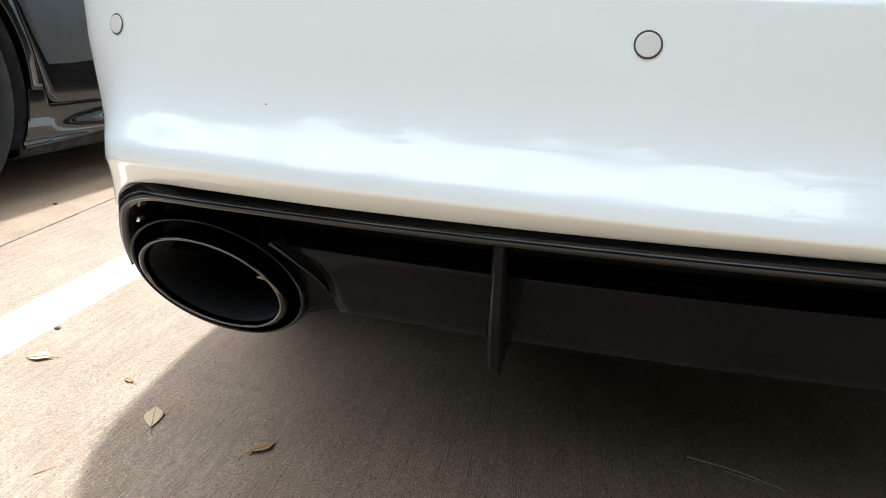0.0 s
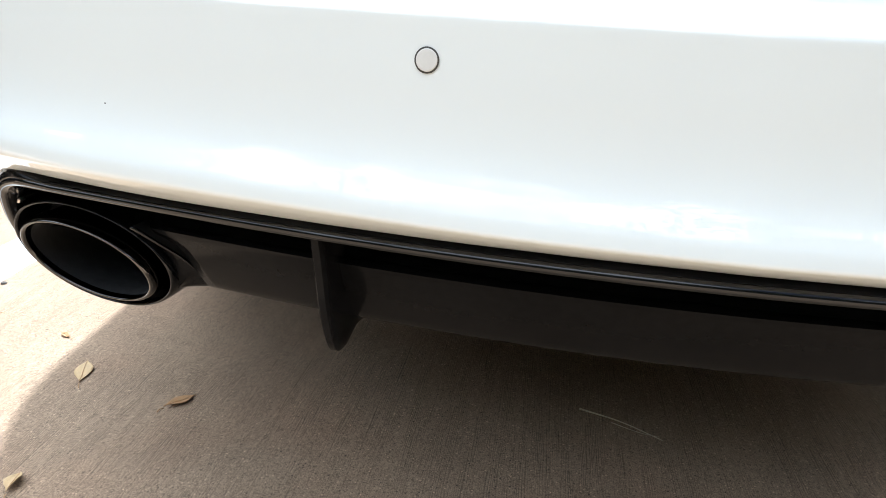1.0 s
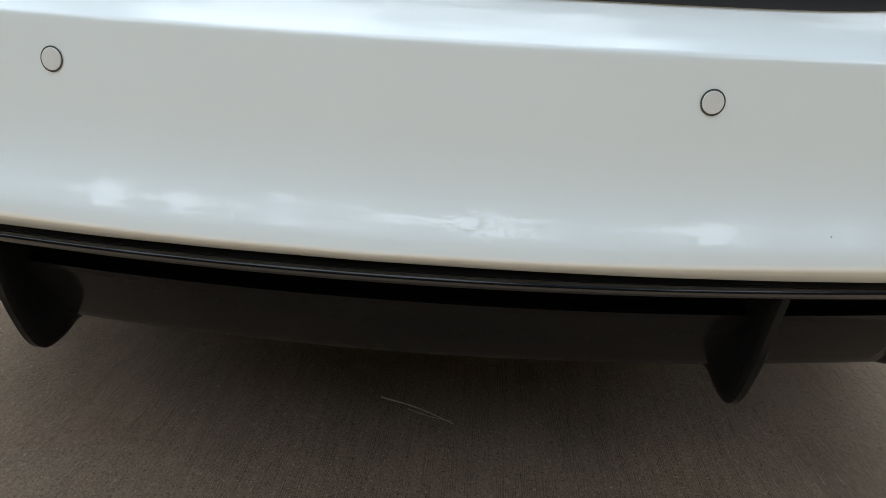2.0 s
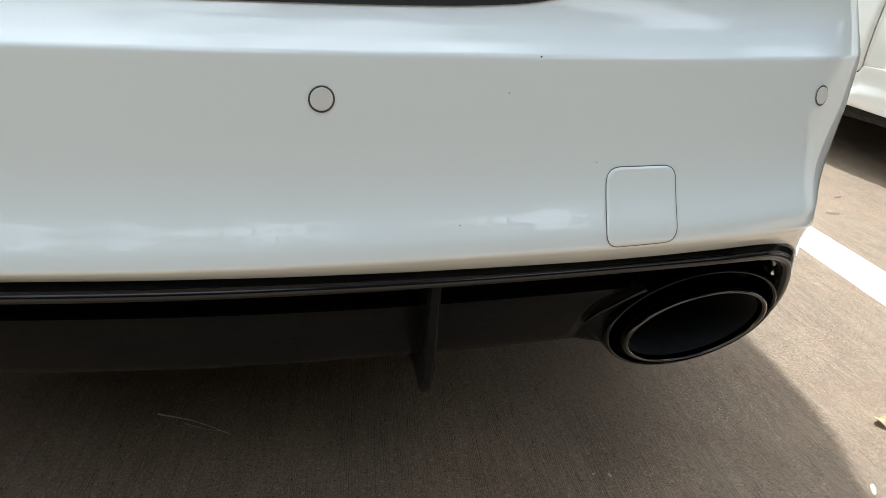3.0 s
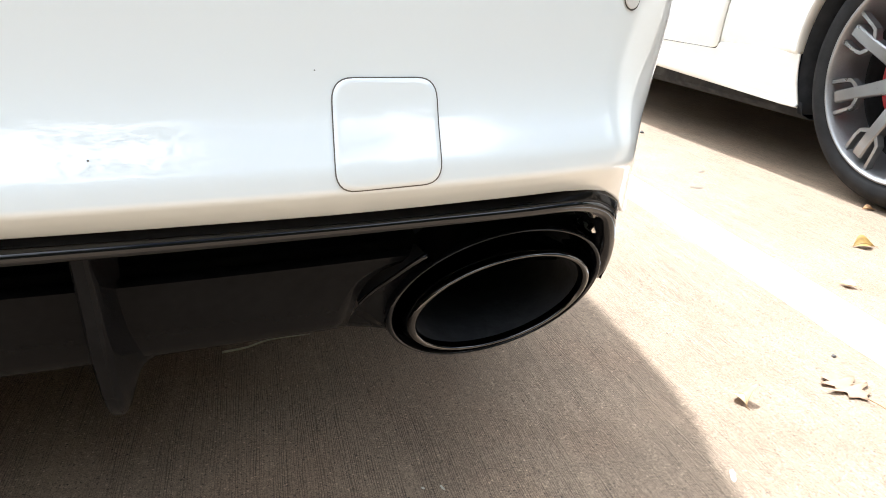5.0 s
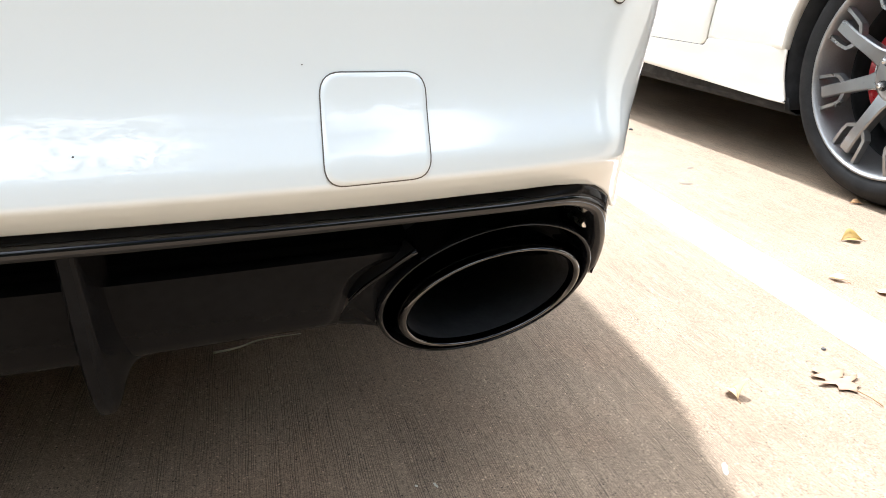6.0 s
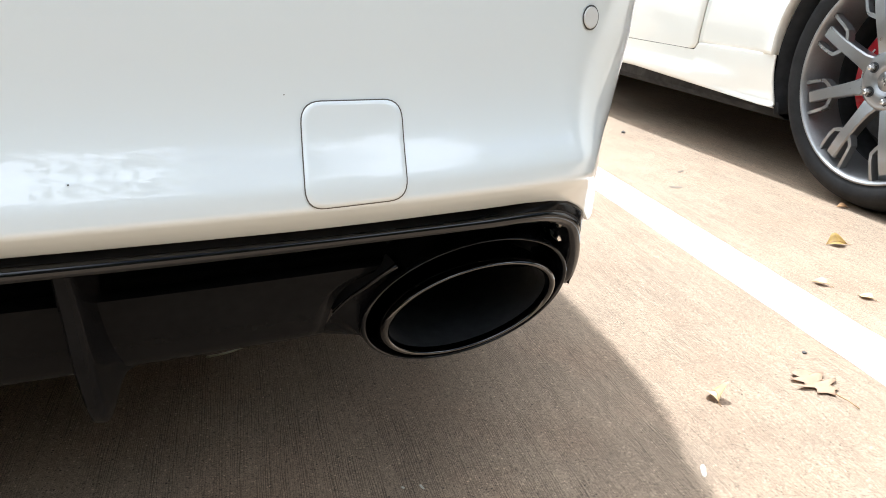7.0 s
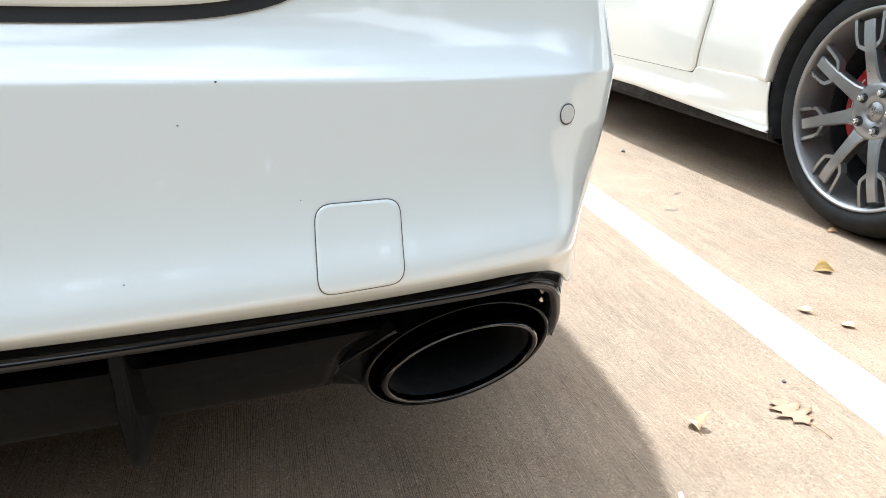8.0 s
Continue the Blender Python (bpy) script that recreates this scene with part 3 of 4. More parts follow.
def build_fin(side):
    """A keel-shaped strake: thin leading edge, swelling into the panel behind it."""
    outline = [(0.004, 0.432), (0.010, 0.412), (0.016, 0.388), (0.022, 0.363), (0.030, 0.341), (0.040, 0.319), (0.050, 0.305), (0.062, 0.297), (0.076, 0.2945), (0.092, 0.296), (0.106, 0.300), (0.117, 0.3045)]
    lead = smooth_line(outline, 26)
    rear = smooth_line([(0.062, 0.432), (0.062, 0.412), (0.063, 0.392), (0.071, 0.376), (0.079, 0.361), (0.086, 0.347), (0.093, 0.335), (0.100, 0.326), (0.107, 0.319), (0.113, 0.313), (0.118, 0.309), (0.121, 0.307)], 26)
    rows = []
    for k, w in ((1.0, 0.0090), (0.85, 0.0084), (0.7, 0.0078), (0.45, 0.0070), (0.2, 0.0062), (0.06, 0.0052), (0.0, 0.0030)):
        # the foot flares towards its lower rear corner
        rows.append([(side * (0.321 + w + 0.018 * k ** 3 * (q / 25) ** 3), *(a + (b - a) * k)) for q, (a, b) in enumerate(zip(lead, rear))])
    left = [[(2 * side * 0.321 - p[0], p[1], p[2]) for p in r] for r in rows[::-1]]
    v, f = grid(rows + left)
    n = len(rows[0])
    ob = piece("diffuser_fin", v, f + [tuple(i * n + n - 1 for i in range(14)), tuple(i * n for i in range(14))], SATIN, car, "satin black diffuser fin", sharp=40)
    # near-black sheets laid over the panel paint the shade of the fin's slits
    for q in (-1, 1):
        rows = []
        for k in np.linspace(0.015, 0.80, 22):
            wide = 0.0175 * min(1.0, k / 0.06) ** 0.5 * (1 - max(0.0, (k - 0.42) / 0.385) ** 1.6)
            x = side * 0.321 + q * (0.004 + np.array((0.0, 0.25, 0.5, 0.75, 0.94, 1.0)) * (0.004 + wide))
            p = poly(E6, x) * (1 - k) + poly(E7, x) * k
            p[:, 1] -= 0.004 * math.sin(math.pi * k) + np.array((0.0009, 0.0009, 0.0009, 0.0009, 0.0008, -0.0010))
            rows.append(p)
        v, f = grid(rows)
        piece("fin_slit_shade", v, f, RECESS_SHADE, ob, "near-black sheet painting the shade of a slit beside the fin")
    return ob


for s in (-1, 1):
    build_fin(s)


def oval(c, u, v_, side, n=72, grow=1.0, back=0.0, drop=0.0):
    a = np.linspace(0, 2 * np.pi, n, endpoint=False)
    p = np.array(c) + grow * (np.cos(a)[:, None] * np.array(u) + np.sin(a)[:, None] * np.array(v_)) + np.array((0, back, drop))
    return p * [side, 1, 1]


TIP_C, TIP_U, TIP_V = (0.6004, 0.1058, 0.3393), (0.0760, 0.0113, 0.0079), (-0.0022, -0.0199, 0.0468)
COL_C, COL_U, COL_V = (0.6015, 0.1167, 0.3417), (0.0922, 0.0102, 0.0102), (0.0016, -0.0132, 0.0578)


def build_tailpipe(side):
    t = lambda g, b: oval(TIP_C, TIP_U, TIP_V, side, grow=g, back=b)
    rolled = [t(0.948, 0.008), t(0.946, 0.0045), t(0.951, 0.0015), t(0.964, -0.0010), t(0.984, -0.0023), t(1.005, -0.0026), t(1.025, -0.0016), t(1.042, 0.0008), t(1.053, 0.0045), t(1.058, 0.010), t(1.056, 0.03), t(1.05, 0.09), t(1.0, 0.14)]
    v, f = grid(rolled, close_u=True)
    tip = piece("tailpipe", v, f, TIP, car, "oval gloss black tailpipe trim")
    v, f = grid([t(0.947, 0.0072), t(0.945, 0.03), t(0.94, 0.07), t(0.93, 0.18), t(0.92, 0.34), t(0.9, 0.46)], close_u=True)
    v = list(map(tuple, v))
    f = f + [tuple(range(len(v) - 72, len(v)))]
    piece("tailpipe_bore", v, f, SOOT, tip, "soot-black inside of the pipe")
    c = lambda g, b, d=0.0: oval(COL_C, COL_U, COL_V, side, grow=g, back=b, drop=d)
    v, f = grid([c(0.95, 0.10), c(0.955, 0.05), c(0.96, 0.012), c(0.965, 0.004), c(0.985, 0.0), c(1.005, 0.0005), c(1.02, 0.004), c(1.03, 0.010), c(1.05, 0.03), c(1.09, 0.06), c(1.13, 0.11, 0.006)], close_u=True)
    piece("tailpipe_surround", v, f, GLOSS, car, "gloss black oval surround of the tailpipe")
    v, f = grid([c(0.97, 0.07), t(1.02, 0.075)], close_u=True)
    piece("surround_floor", v, f, DARK, car)
    # fillet that flares from the panel to the surround, with a thin raised edge above a dark pocket
    ang = np.linspace(radians(135), radians(264), 34)
    ringp = np.array(COL_C) + 1.03 * (np.cos(ang)[:, None] * np.array(COL_U) + np.sin(ang)[:, None] * np.array(COL_V)) + np.array((0, 0.010, 0))
    mix = lambda x, f_: poly(E6, x) * (1 - f_) + poly(E7, x) * f_
    edge = smooth_line([(0.529, 0.080, 0.3935), (0.521, 0.084, 0.386), (0.508, 0.094, 0.371), (0.496, 0.104, 0.357), mix(0.486, 0.62) + (0, -0.003, 0)], 20)
    low = smooth_line([mix(0.486, 0.62) + (0, -0.003, 0), mix(0.482, 0.80), mix(0.479, 0.93), mix(0.478, 1.0) + (0, 0.002, 0)], 15)
    wall = np.vstack([edge, low[1:]])
    rows = []
    for k in np.linspace(0, 1, 10):
        p = wall * (1 - k) + ringp * k
        p[:, 1] += math.sin(math.pi * k) * 0.30 * np.maximum(wall[:, 1] - ringp[:, 1], 0.006)
        p[:, 2] += math.sin(math.pi * k) * np.linspace(0, 1, 34) ** 3 * 0.004
        rows.append(p * [side, 1, 1])
    v, f = grid(rows)
    piece("surround_fillet", v, f, SATIN, car, "satin black fillet between diffuser panel and tailpipe surround")
    # backing of the pocket between panel end and vane, near-black for its shade
    k = np.linspace(0.0, 0.60, 20)
    rim = np.array([mix(0.472 + 0.008 * (1 - q) + 0.046 * math.exp(-q / 0.12), q) for q in k])
    rows = [(rim * (1 - w) + edge * w + np.array((0, 0.004 + 0.020 * math.sin(math.pi * w), 0))) * [side, 1, 1] for w in (0, 0.2, 0.4, 0.6, 0.8, 1)]
    v, f = grid(rows)
    piece("vane_pocket_shade", v, f, RECESS_SHADE, car, "near-black backing painting the shade of the pocket by the tailpipe surround")
    v, f = tube((edge + np.array((0, 0.0005, 0))) * [side, 1, 1], 0.0022, 8, taper=np.linspace(1.0, 0.5, 20))
    piece("guide_vane", v, f, GLOSS, car, "gloss black guide vane beside the tailpipe")
    # fixing screw
    a_ = np.linspace(0, 2 * np.pi, 6, endpoint=False)
    q = np.array((0.6829, 0.125, 0.3912))
    rows = [np.stack([q[0] + r * np.cos(a_), np.full(6, q[1] + h), q[2] + r * np.sin(a_)], -1) * [side, 1, 1] for r, h in ((0.0034, 0.03), (0.0034, 0.001), (0.0027, 0.0))]
    v, f = grid(rows, close_u=True)
    v = list(map(tuple, v))
    f = f + [tuple(range(len(v) - 6, len(v)))]
    piece("fixing_screw", v, f, STEEL, car, "bright hexagonal fixing screw", smooth=False)


for s in (-1, 1):
    build_tailpipe(s)


# ---- the rest of the white car's body ----
def build_body(stations):
    """A closed body from stations (y, list of (half width, z) from sill to roof middle)."""
    rows = []
    for y, sec in stations:
        s = np.array(sec)
        right = np.column_stack([s[:, 0], np.full(len(s), y), s[:, 1]])
        rows.append(np.vstack([right * [-1, 1, 1], right[::-1]]))
    return rows


def section(y, wide, sill, belt, roof_w, roof, n=9):
    low = smooth_line([(wide * 0.985, sill), (wide, sill + 0.25 * (belt - sill)), (wide * 0.995, sill + 0.6 * (belt - sill)), (wide * 0.94, belt)], n)
    high = smooth_line([(wide * 0.94, belt), ((wide * 0.94 + roof_w) / 2 + 0.02, (belt + roof) / 2 + 0.02), (roof_w, roof - 0.03), (roof_w * 0.5, roof), (0, roof + 0.005)], n)
    return y, [tuple(p) for p in low] + [tuple(p) for p in high[1:]]


st = [section(0.50, 0.905, 0.46, 0.95, 0.50, 0.97), section(0.9, 0.980, 0.40, 0.95, 0.55, 1.12), section(1.3, 0.985, 0.30, 0.94, 0.58, 1.28), section(2.0, 0.96, 0.25, 0.92, 0.60, 1.40),
      section(2.8, 0.95, 0.25, 0.92, 0.58, 1.42), section(3.4, 0.91, 0.25, 0.92, 0.56, 1.28), section(3.9, 0.91, 0.30, 0.93, 0.55, 1.00), section(4.6, 0.88, 0.38, 0.82, 0.50, 0.86), section(4.95, 0.70, 0.42, 0.66, 0.40, 0.70)]
rows = build_body(st)
v, f = grid(rows)
n0 = len(rows[0])
f = f + [tuple(range(n0)), tuple(range(len(v) - n0, len(v)))]
piece("body_shell", v, f, WHITE, car, "white painted upper body")
# rear deck between the bumper's top ring and the shell
deck = [r - np.column_stack([NORM * 0.0045, np.zeros(len(r))]) for r, lv in zip(RINGS, LEVELS) if lv[0] > 0.70][::-1]
up1 = RINGS[0] * [0.96, 1, 1] + np.array((0, 0.03, 0.10))
up2 = RINGS[0] * [0.90, 1, 1] + np.array((0, 0.12, 0.17))
up3 = np.column_stack([PLAN[:, 0] * 0.6, np.full(len(PLAN), 0.56), np.full(len(PLAN), 0.985)])
v, f = grid(deck + [up1, up2, up3])
piece("rear_quarter", v, f, WHITE, car, "white rear quarters and deck")
rows = [[(x, y, z) for x in np.linspace(-hw, hw, 9)] for y, z, hw in ((0.14, 0.36, 0.66), (0.32, 0.345, 0.72), (0.65, 0.26, 0.76), (1.0, 0.17, 0.78), (4.3, 0.15, 0.78), (4.8, 0.24, 0.7))]
v, f = grid(rows)
piece("underbody", v, f, LINER_AND_SHADE, car, smooth=False)


def build_tyre_wheel(root, at, r_tyre, r_rim, width, name="wheel"):
    hub = empty(name)
    hub.parent = root
    hub.location = at
    w = width / 2
    prof = [(r_rim * 0.97, -w * 0.92), (r_rim * 1.02, -w), (r_rim + (r_tyre - r_rim) * 0.35, -w * 1.10), (r_rim + (r_tyre - r_rim) * 0.7, -w * 1.06), (r_tyre - 0.008, -w * 0.9), (r_tyre, -w * 0.72),
            (r_tyre, w * 0.72), (r_tyre - 0.008, w * 0.9), (r_rim + (r_tyre - r_rim) * 0.6, w * 1.08), (r_rim * 0.97, w * 0.92)]
    v, f = turned(prof)
    piece("tyre", v, f, RUBBER, hub, "black low-profile tyre")
    return hub


for x in (-0.76, 0.76):
    for y in (1.05, 3.95):
        w_ = build_tyre_wheel(car, (x, y, 0.35), 0.35, 0.26, 0.26)
        v, f = turned([(0.0, -0.02), (0.26, -0.03), (0.26, 0.03), (0.0, 0.02)])
        piece("rim", v, f, RIM, w_)


# ---- the neighbours' flanks ----
def flank_x(z, tuck=0.05):
    """How far the flank lies inside its outermost line at that height."""
    up = np.clip((np.asarray(z, float) - 0.62) / 0.35, 0, 1)
    low = np.clip((0.55 - np.asarray(z, float)) / 0.35, 0, 1)
    return tuck * up ** 2 + 0.030 * low ** 1.6


def build_neighbour(name, label, paint, face, way, wheel_y, wheel_z, arch_r, door, door_bottom, seam, skirt_bottom, ledge, tuck):
    """A parked car whose near flank lies at x = face; way is +1 where the car lies towards +x."""
    root = empty(name, Matrix.Translation((face, 0, 0)))
    tagged(root, label, "car")

    def at(y, z, inn=0.0):
        return (way * (flank_x(z, tuck) + inn), y, z)

    def arch(z, s):
        h = np.clip(arch_r ** 2 - (z - wheel_z) ** 2, 0, None)
        return wheel_y + s * math.sqrt(h)

    door = np.array(door)

    def door_y(z):
        return float(np.interp(-z, -door[:, 1], door[:, 0]))

    def sheet(nm, rows, mat, lab="", thick=0.004):
        v, f = grid(rows)
        ob = piece(nm, v, f, mat, root, lab)
        sol = ob.modifiers.new("shell", "SOLIDIFY")
        sol.thickness, sol.offset = thick, -1
        return ob

    top = 0.92
    zs = np.concatenate([np.linspace(seam, wheel_z + arch_r - 0.02, 26), [wheel_z + arch_r - 0.008, wheel_z + arch_r - 0.001]])
    # quarter between wheel arch and door, with a rolled arch edge
    rows = []
    for z in zs:
        a, b = arch(z, 1), door_y(z) - 0.0025
        t = np.linspace(0, 1, 22) ** 1.5
        r = [at(a + (b - a) * q, z, 0.004 - 0.012 * math.exp(-(b - a) * q / 0.03)) for q in t]
        rows.append([at(a - 0.002, z, 0.035), at(a - 0.002, z, 0.0)] + r + [at(b, z, 0.008)])
    sheet("quarter_panel", rows, paint, "painted rear quarter panel")
    # behind and above the arch
    rows = [[at(y, z) for y in np.linspace(wheel_y - 1.0, arch(z, -1), 16)] for z in np.concatenate([np.linspace(0.27, seam - 0.01, 6), zs])]
    sheet("rear_flank", rows, paint)
    zt = np.linspace(wheel_z + arch_r - 0.001, top, 8)
    rows = [[at(y, z) for y in np.linspace(wheel_y - 1.0, door_y(z) - 0.0025, 40)] for z in zt]
    sheet("shoulder", rows, paint)
    # door, its lower rear corner rounded
    rows = []
    for z in np.concatenate([[door_bottom], door_bottom + 0.002 * np.arange(1, 12) ** 1.35, np.linspace(door_bottom + 0.06, top, 22)]):
        a = door_y(z) + 0.0025
        k = max(0.0, 1 - (z - door_bottom) / 0.032)
        a += 0.032 * (1 - math.sqrt(max(0.0, 1 - k * k)))
        rows.append([at(a, z, 0.008)] + [at(y, z) for y in np.linspace(a, wheel_y + 1.9, 30)])
    sheet("door", rows, paint, "painted door with a narrow shut line")
    # side skirt with a ledge that fades towards the wheel
    rows = []
    ys = np.linspace(wheel_y + arch_r * 0.80, wheel_y + 1.9, 150)
    for f, out in ((0.0, 0.005), (0.02, 0.0045), (0.10, 0.004), (0.20, 0.0035), (0.30, 0.003), (0.40, 0.001), (0.48, -0.003), (0.55, -0.009), (0.62, -0.013), (0.72, -0.0155), (0.84, -0.0165), (0.92, -0.0155), (0.97, -0.011), (1.0, 0.0)):
        row = []
        for y in ys:
            mix = np.clip((y - door_y(seam) + 0.004) / 0.02, 0, 1)
            zt_ = (seam + 0.001) * (1 - mix) + (door_bottom - 0.0015) * mix
            zb_ = skirt_bottom + 0.030 * np.clip((y - wheel_y - 0.45) / 0.8, 0, 1)
            fade = ledge * np.clip((y - wheel_y - arch_r - 0.10) / 0.35, 0, 1)
            z = zt_ + (zb_ - zt_) * f
            a = max(y, arch(z, 1) - 0.012) if y < wheel_y + arch_r else y
            row.append(at(a, z, 0.003 + (out - 0.003) * (fade if 0.3 < f < 0.95 else 1) - 0.003))
        rows.append(row)
    sheet("side_skirt", rows, paint, "painted side skirt below the door", 0.006)
    # black trim below the skirt, floor, wheel-house liner
    rows = [[at(y, z, inn) for y in np.linspace(wheel_y + arch_r * 0.9, wheel_y + 1.9, 12)] for z, inn in ((skirt_bottom + 0.02, 0.012), (skirt_bottom - 0.02, 0.02), (skirt_bottom - 0.035, 0.05), (skirt_bottom - 0.02, 0.30))]
    sheet("sill_trim", rows, LINER_AND_SHADE)
    a = np.linspace(-0.13 * np.pi, 1.13 * np.pi, 40)
    rows = [[(way * inn, wheel_y + (arch_r - 0.001) * math.cos(t), wheel_z + (arch_r - 0.001) * math.sin(t)) for t in a] for inn in (0.03, 0.15, 0.40)]
    sheet("wheel_liner", rows, LINER_AND_SHADE)
    v, f = block(min(way * 0.42, way * 1.45), max(way * 0.42, way * 1.45), wheel_y - 0.9, wheel_y + 3.6, 0.20, 0.80)
    piece("underbody", v, f, LINER_AND_SHADE, root)
    v, f = block(min(way * 0.03, way * 0.42), max(way * 0.03, way * 0.42), wheel_y + arch_r + 0.08, wheel_y + 1.9, 0.22, 0.80)
    piece("sill_core", v, f, LINER_AND_SHADE, root)
    # far flank, roof, glass
    mid = 0.93
    rr = []
    for y, hw, belt, rw, rf in ((-1.0, 0.80, 0.90, 0.55, 0.95), (-0.5, 0.88, 0.92, 0.58, 1.08), (0.1, 0.89, 0.92, 0.58, 1.27), (0.9, 0.89, 0.90, 0.58, 1.34), (1.6, 0.89, 0.88, 0.57, 1.25), (2.2, 0.88, 0.88, 0.56, 0.93), (3.0, 0.86, 0.78, 0.5, 0.82), (3.6, 0.70, 0.55, 0.4, 0.62)):
        _, sec = section(0, hw, belt - 0.02, belt, rw, rf, 5)
        s = np.array(sec)
        right = np.column_stack([s[:, 0], np.full(len(s), wheel_y + y), s[:, 1]])
        both_ = np.vstack([right * [-1, 1, 1], right[::-1]])
        both_[:, 0] = way * mid + both_[:, 0]
        rr.append(both_)
    v, f = grid(rr)
    m = len(rr[0])
    piece("roof_shell", v, f + [tuple(range(m)), tuple(range(len(v) - m, len(v)))], paint, root)
    rows = [[(way * (2 * mid - flank_x(z, tuck)), y, z) for y in np.linspace(wheel_y - 1.0, wheel_y + 3.5, 20)] for z in (0.25, 0.4, 0.6, 0.8, 0.92)]
    sheet("far_flank", rows, paint)
    rows = [[(way * x, y, z) for x in np.linspace(0.0, 1.86, 10)] for y, z in ((wheel_y - 1.0, 0.92), (wheel_y - 1.06, 0.70), (wheel_y - 1.05, 0.45), (wheel_y - 1.0, 0.27))]
    sheet("rear_bumper", rows, paint)
    rows = [[at(y, z) for y in np.linspace(wheel_y + 1.9, wheel_y + 3.5, 10)] for z in (0.30, 0.5, 0.7, 0.88)]
    sheet("front_wing", rows, paint)
    return root


def lug_nut(hub, y, z, x, way):
    a = np.linspace(0, 2 * np.pi, 6, endpoint=False)
    rows = [np.stack([np.full(6, x + way * h), y + r * np.cos(a), z + r * np.sin(a)], -1) for r, h in ((0.0100, 0.012), (0.0100, -0.008), (0.0075, -0.014), (0.0035, -0.0155))]
    v, f = grid(rows, close_u=True)
    f = f + [tuple(range(len(v) - 6, len(v)))]
    piece("lug_nut", v, f, STEEL, hub, "bright steel lug nut", smooth=False)


def bar(path, w, depth, way):
    """A flat-topped bar along points (x, y, z) in the wheel's face; chamfered edges."""
    p = np.asarray(path, float)
    t = np.gradient(p, axis=0)
    t /= np.linalg.norm(t, axis=1)[:, None]
    side = np.cross(t, np.array([1.0, 0, 0]))
    side /= np.linalg.norm(side, axis=1)[:, None]
    w = np.broadcast_to(w, (len(p),))
    rows = []
    for c, s, k in zip(p, side, w):
        e = np.array([way, 0, 0.0])
        rows.append([c - s * k + e * depth, c - s * k * 1.0 + e * 0.005, c - s * k * 0.80, c + s * k * 0.80, c + s * k * 1.0 + e * 0.005, c + s * k + e * depth])
    v, f = grid(rows, close_u=True)
    m = 6
    return v, f + [tuple(range(m)), tuple(range(len(v) - m, len(v)))]


def build_alloy_wheel(root, at, r_tyre, r_rim, way, spokes, start, paint, barrel, caliper):
    """A wheel whose outer face lies at x = 0 of its own frame; way +1 points into the car."""
    hub = empty("wheel")
    hub.parent = root
    hub.location = at
    w = 0.27
    g = r_tyre - r_rim
    prof = [(r_rim * 0.985, 0.004), (r_rim + 0.006, -0.002), (r_rim + 0.012, -0.006), (r_rim + g * 0.42, -0.010), (r_rim + g * 0.62, -0.006), (r_rim + g * 0.66, -0.002), (r_rim + g * 0.80, 0.008), (r_tyre - 0.010, 0.024), (r_tyre - 0.002, 0.040),
            (r_tyre, 0.06), (r_tyre, w - 0.05), (r_tyre - 0.012, w - 0.012), (r_rim + g * 0.5, w + 0.012), (r_rim * 0.985, w)]
    v, f = turned([(r, way * x) for r, x in prof], n=96)
    piece("tyre", v, f, RUBBER, hub, "black low-profile tyre with a plain sidewall")
    v, f = turned([(r, way * x) for r, x in ((r_rim + 0.003, 0.006), (r_rim + 0.0025, -0.002), (r_rim - 0.001, -0.005), (r_rim - 0.005, -0.003), (r_rim - 0.008, 0.003), (r_rim - 0.012, 0.020), (r_rim - 0.019, 0.055), (r_rim - 0.024, 0.085), (r_rim - 0.029, 0.115))], n=96)
    rim = piece("rim", v, f, barrel, hub, "bare alloy rim barrel with a polished lip")
    # deep part of the same barrel, blacked for the shade behind the spokes
    v, f = turned([(r, way * x) for r, x in ((r_rim - 0.029, 0.115), (r_rim - 0.036, 0.121), (r_rim - 0.038, 0.24))], n=64)
    piece("barrel_shade", v, f, LINER_AND_SHADE, hub)
    for k in range(spokes):
        a = radians(start + 360 / spokes * k)
        d, s = np.array([0, math.cos(a), math.sin(a)]), np.array([0, -math.sin(a), math.cos(a)])
        X = np.array([way, 0, 0.0])
        line = [d * r + X * x for r, x in ((0.050, 0.030), (0.075, 0.022), (0.10, 0.014), (0.14, 0.008), (0.18, 0.004), (0.22, 0.003), (r_rim - 0.028, 0.006))]
        parts = [bar(line, [0.038, 0.028, 0.0212, 0.0188, 0.0182, 0.0182, 0.0182], 0.034, way)]
        for q in (-1, 1):
            prong = [d * r + s * q * o + X * x for r, o, x in ((0.176, 0.010, 0.008), (0.186, 0.026, 0.007), (0.196, 0.0385, 0.006), (0.215, 0.043, 0.006), (0.245, 0.0455, 0.008), (r_rim - 0.006, 0.048, 0.012))]
            parts.append(bar(prong, [0.007, 0.007, 0.0065, 0.006, 0.006, 0.007], 0.022, way))
        v, f = join(*parts)
        piece("spoke", v, f, paint, hub, "grey alloy spoke with hooked prongs", sharp=35)
    v, f = turned([(r, way * x) for r, x in ((0.0, 0.019), (0.026, 0.019), (0.0272, 0.0222), (0.0288, 0.0222), (0.030, 0.0195), (0.050, 0.0198), (0.074, 0.018), (0.083, 0.022), (0.086, 0.06))], n=48)
    piece("wheel_centre", v, f, paint, hub, "grey alloy wheel centre")
    def bar_at(y0, y1, z0, z1):
        return block(min(way * 0.0165, way * 0.0192), max(way * 0.0165, way * 0.0192), y0, y1, z0, z1)
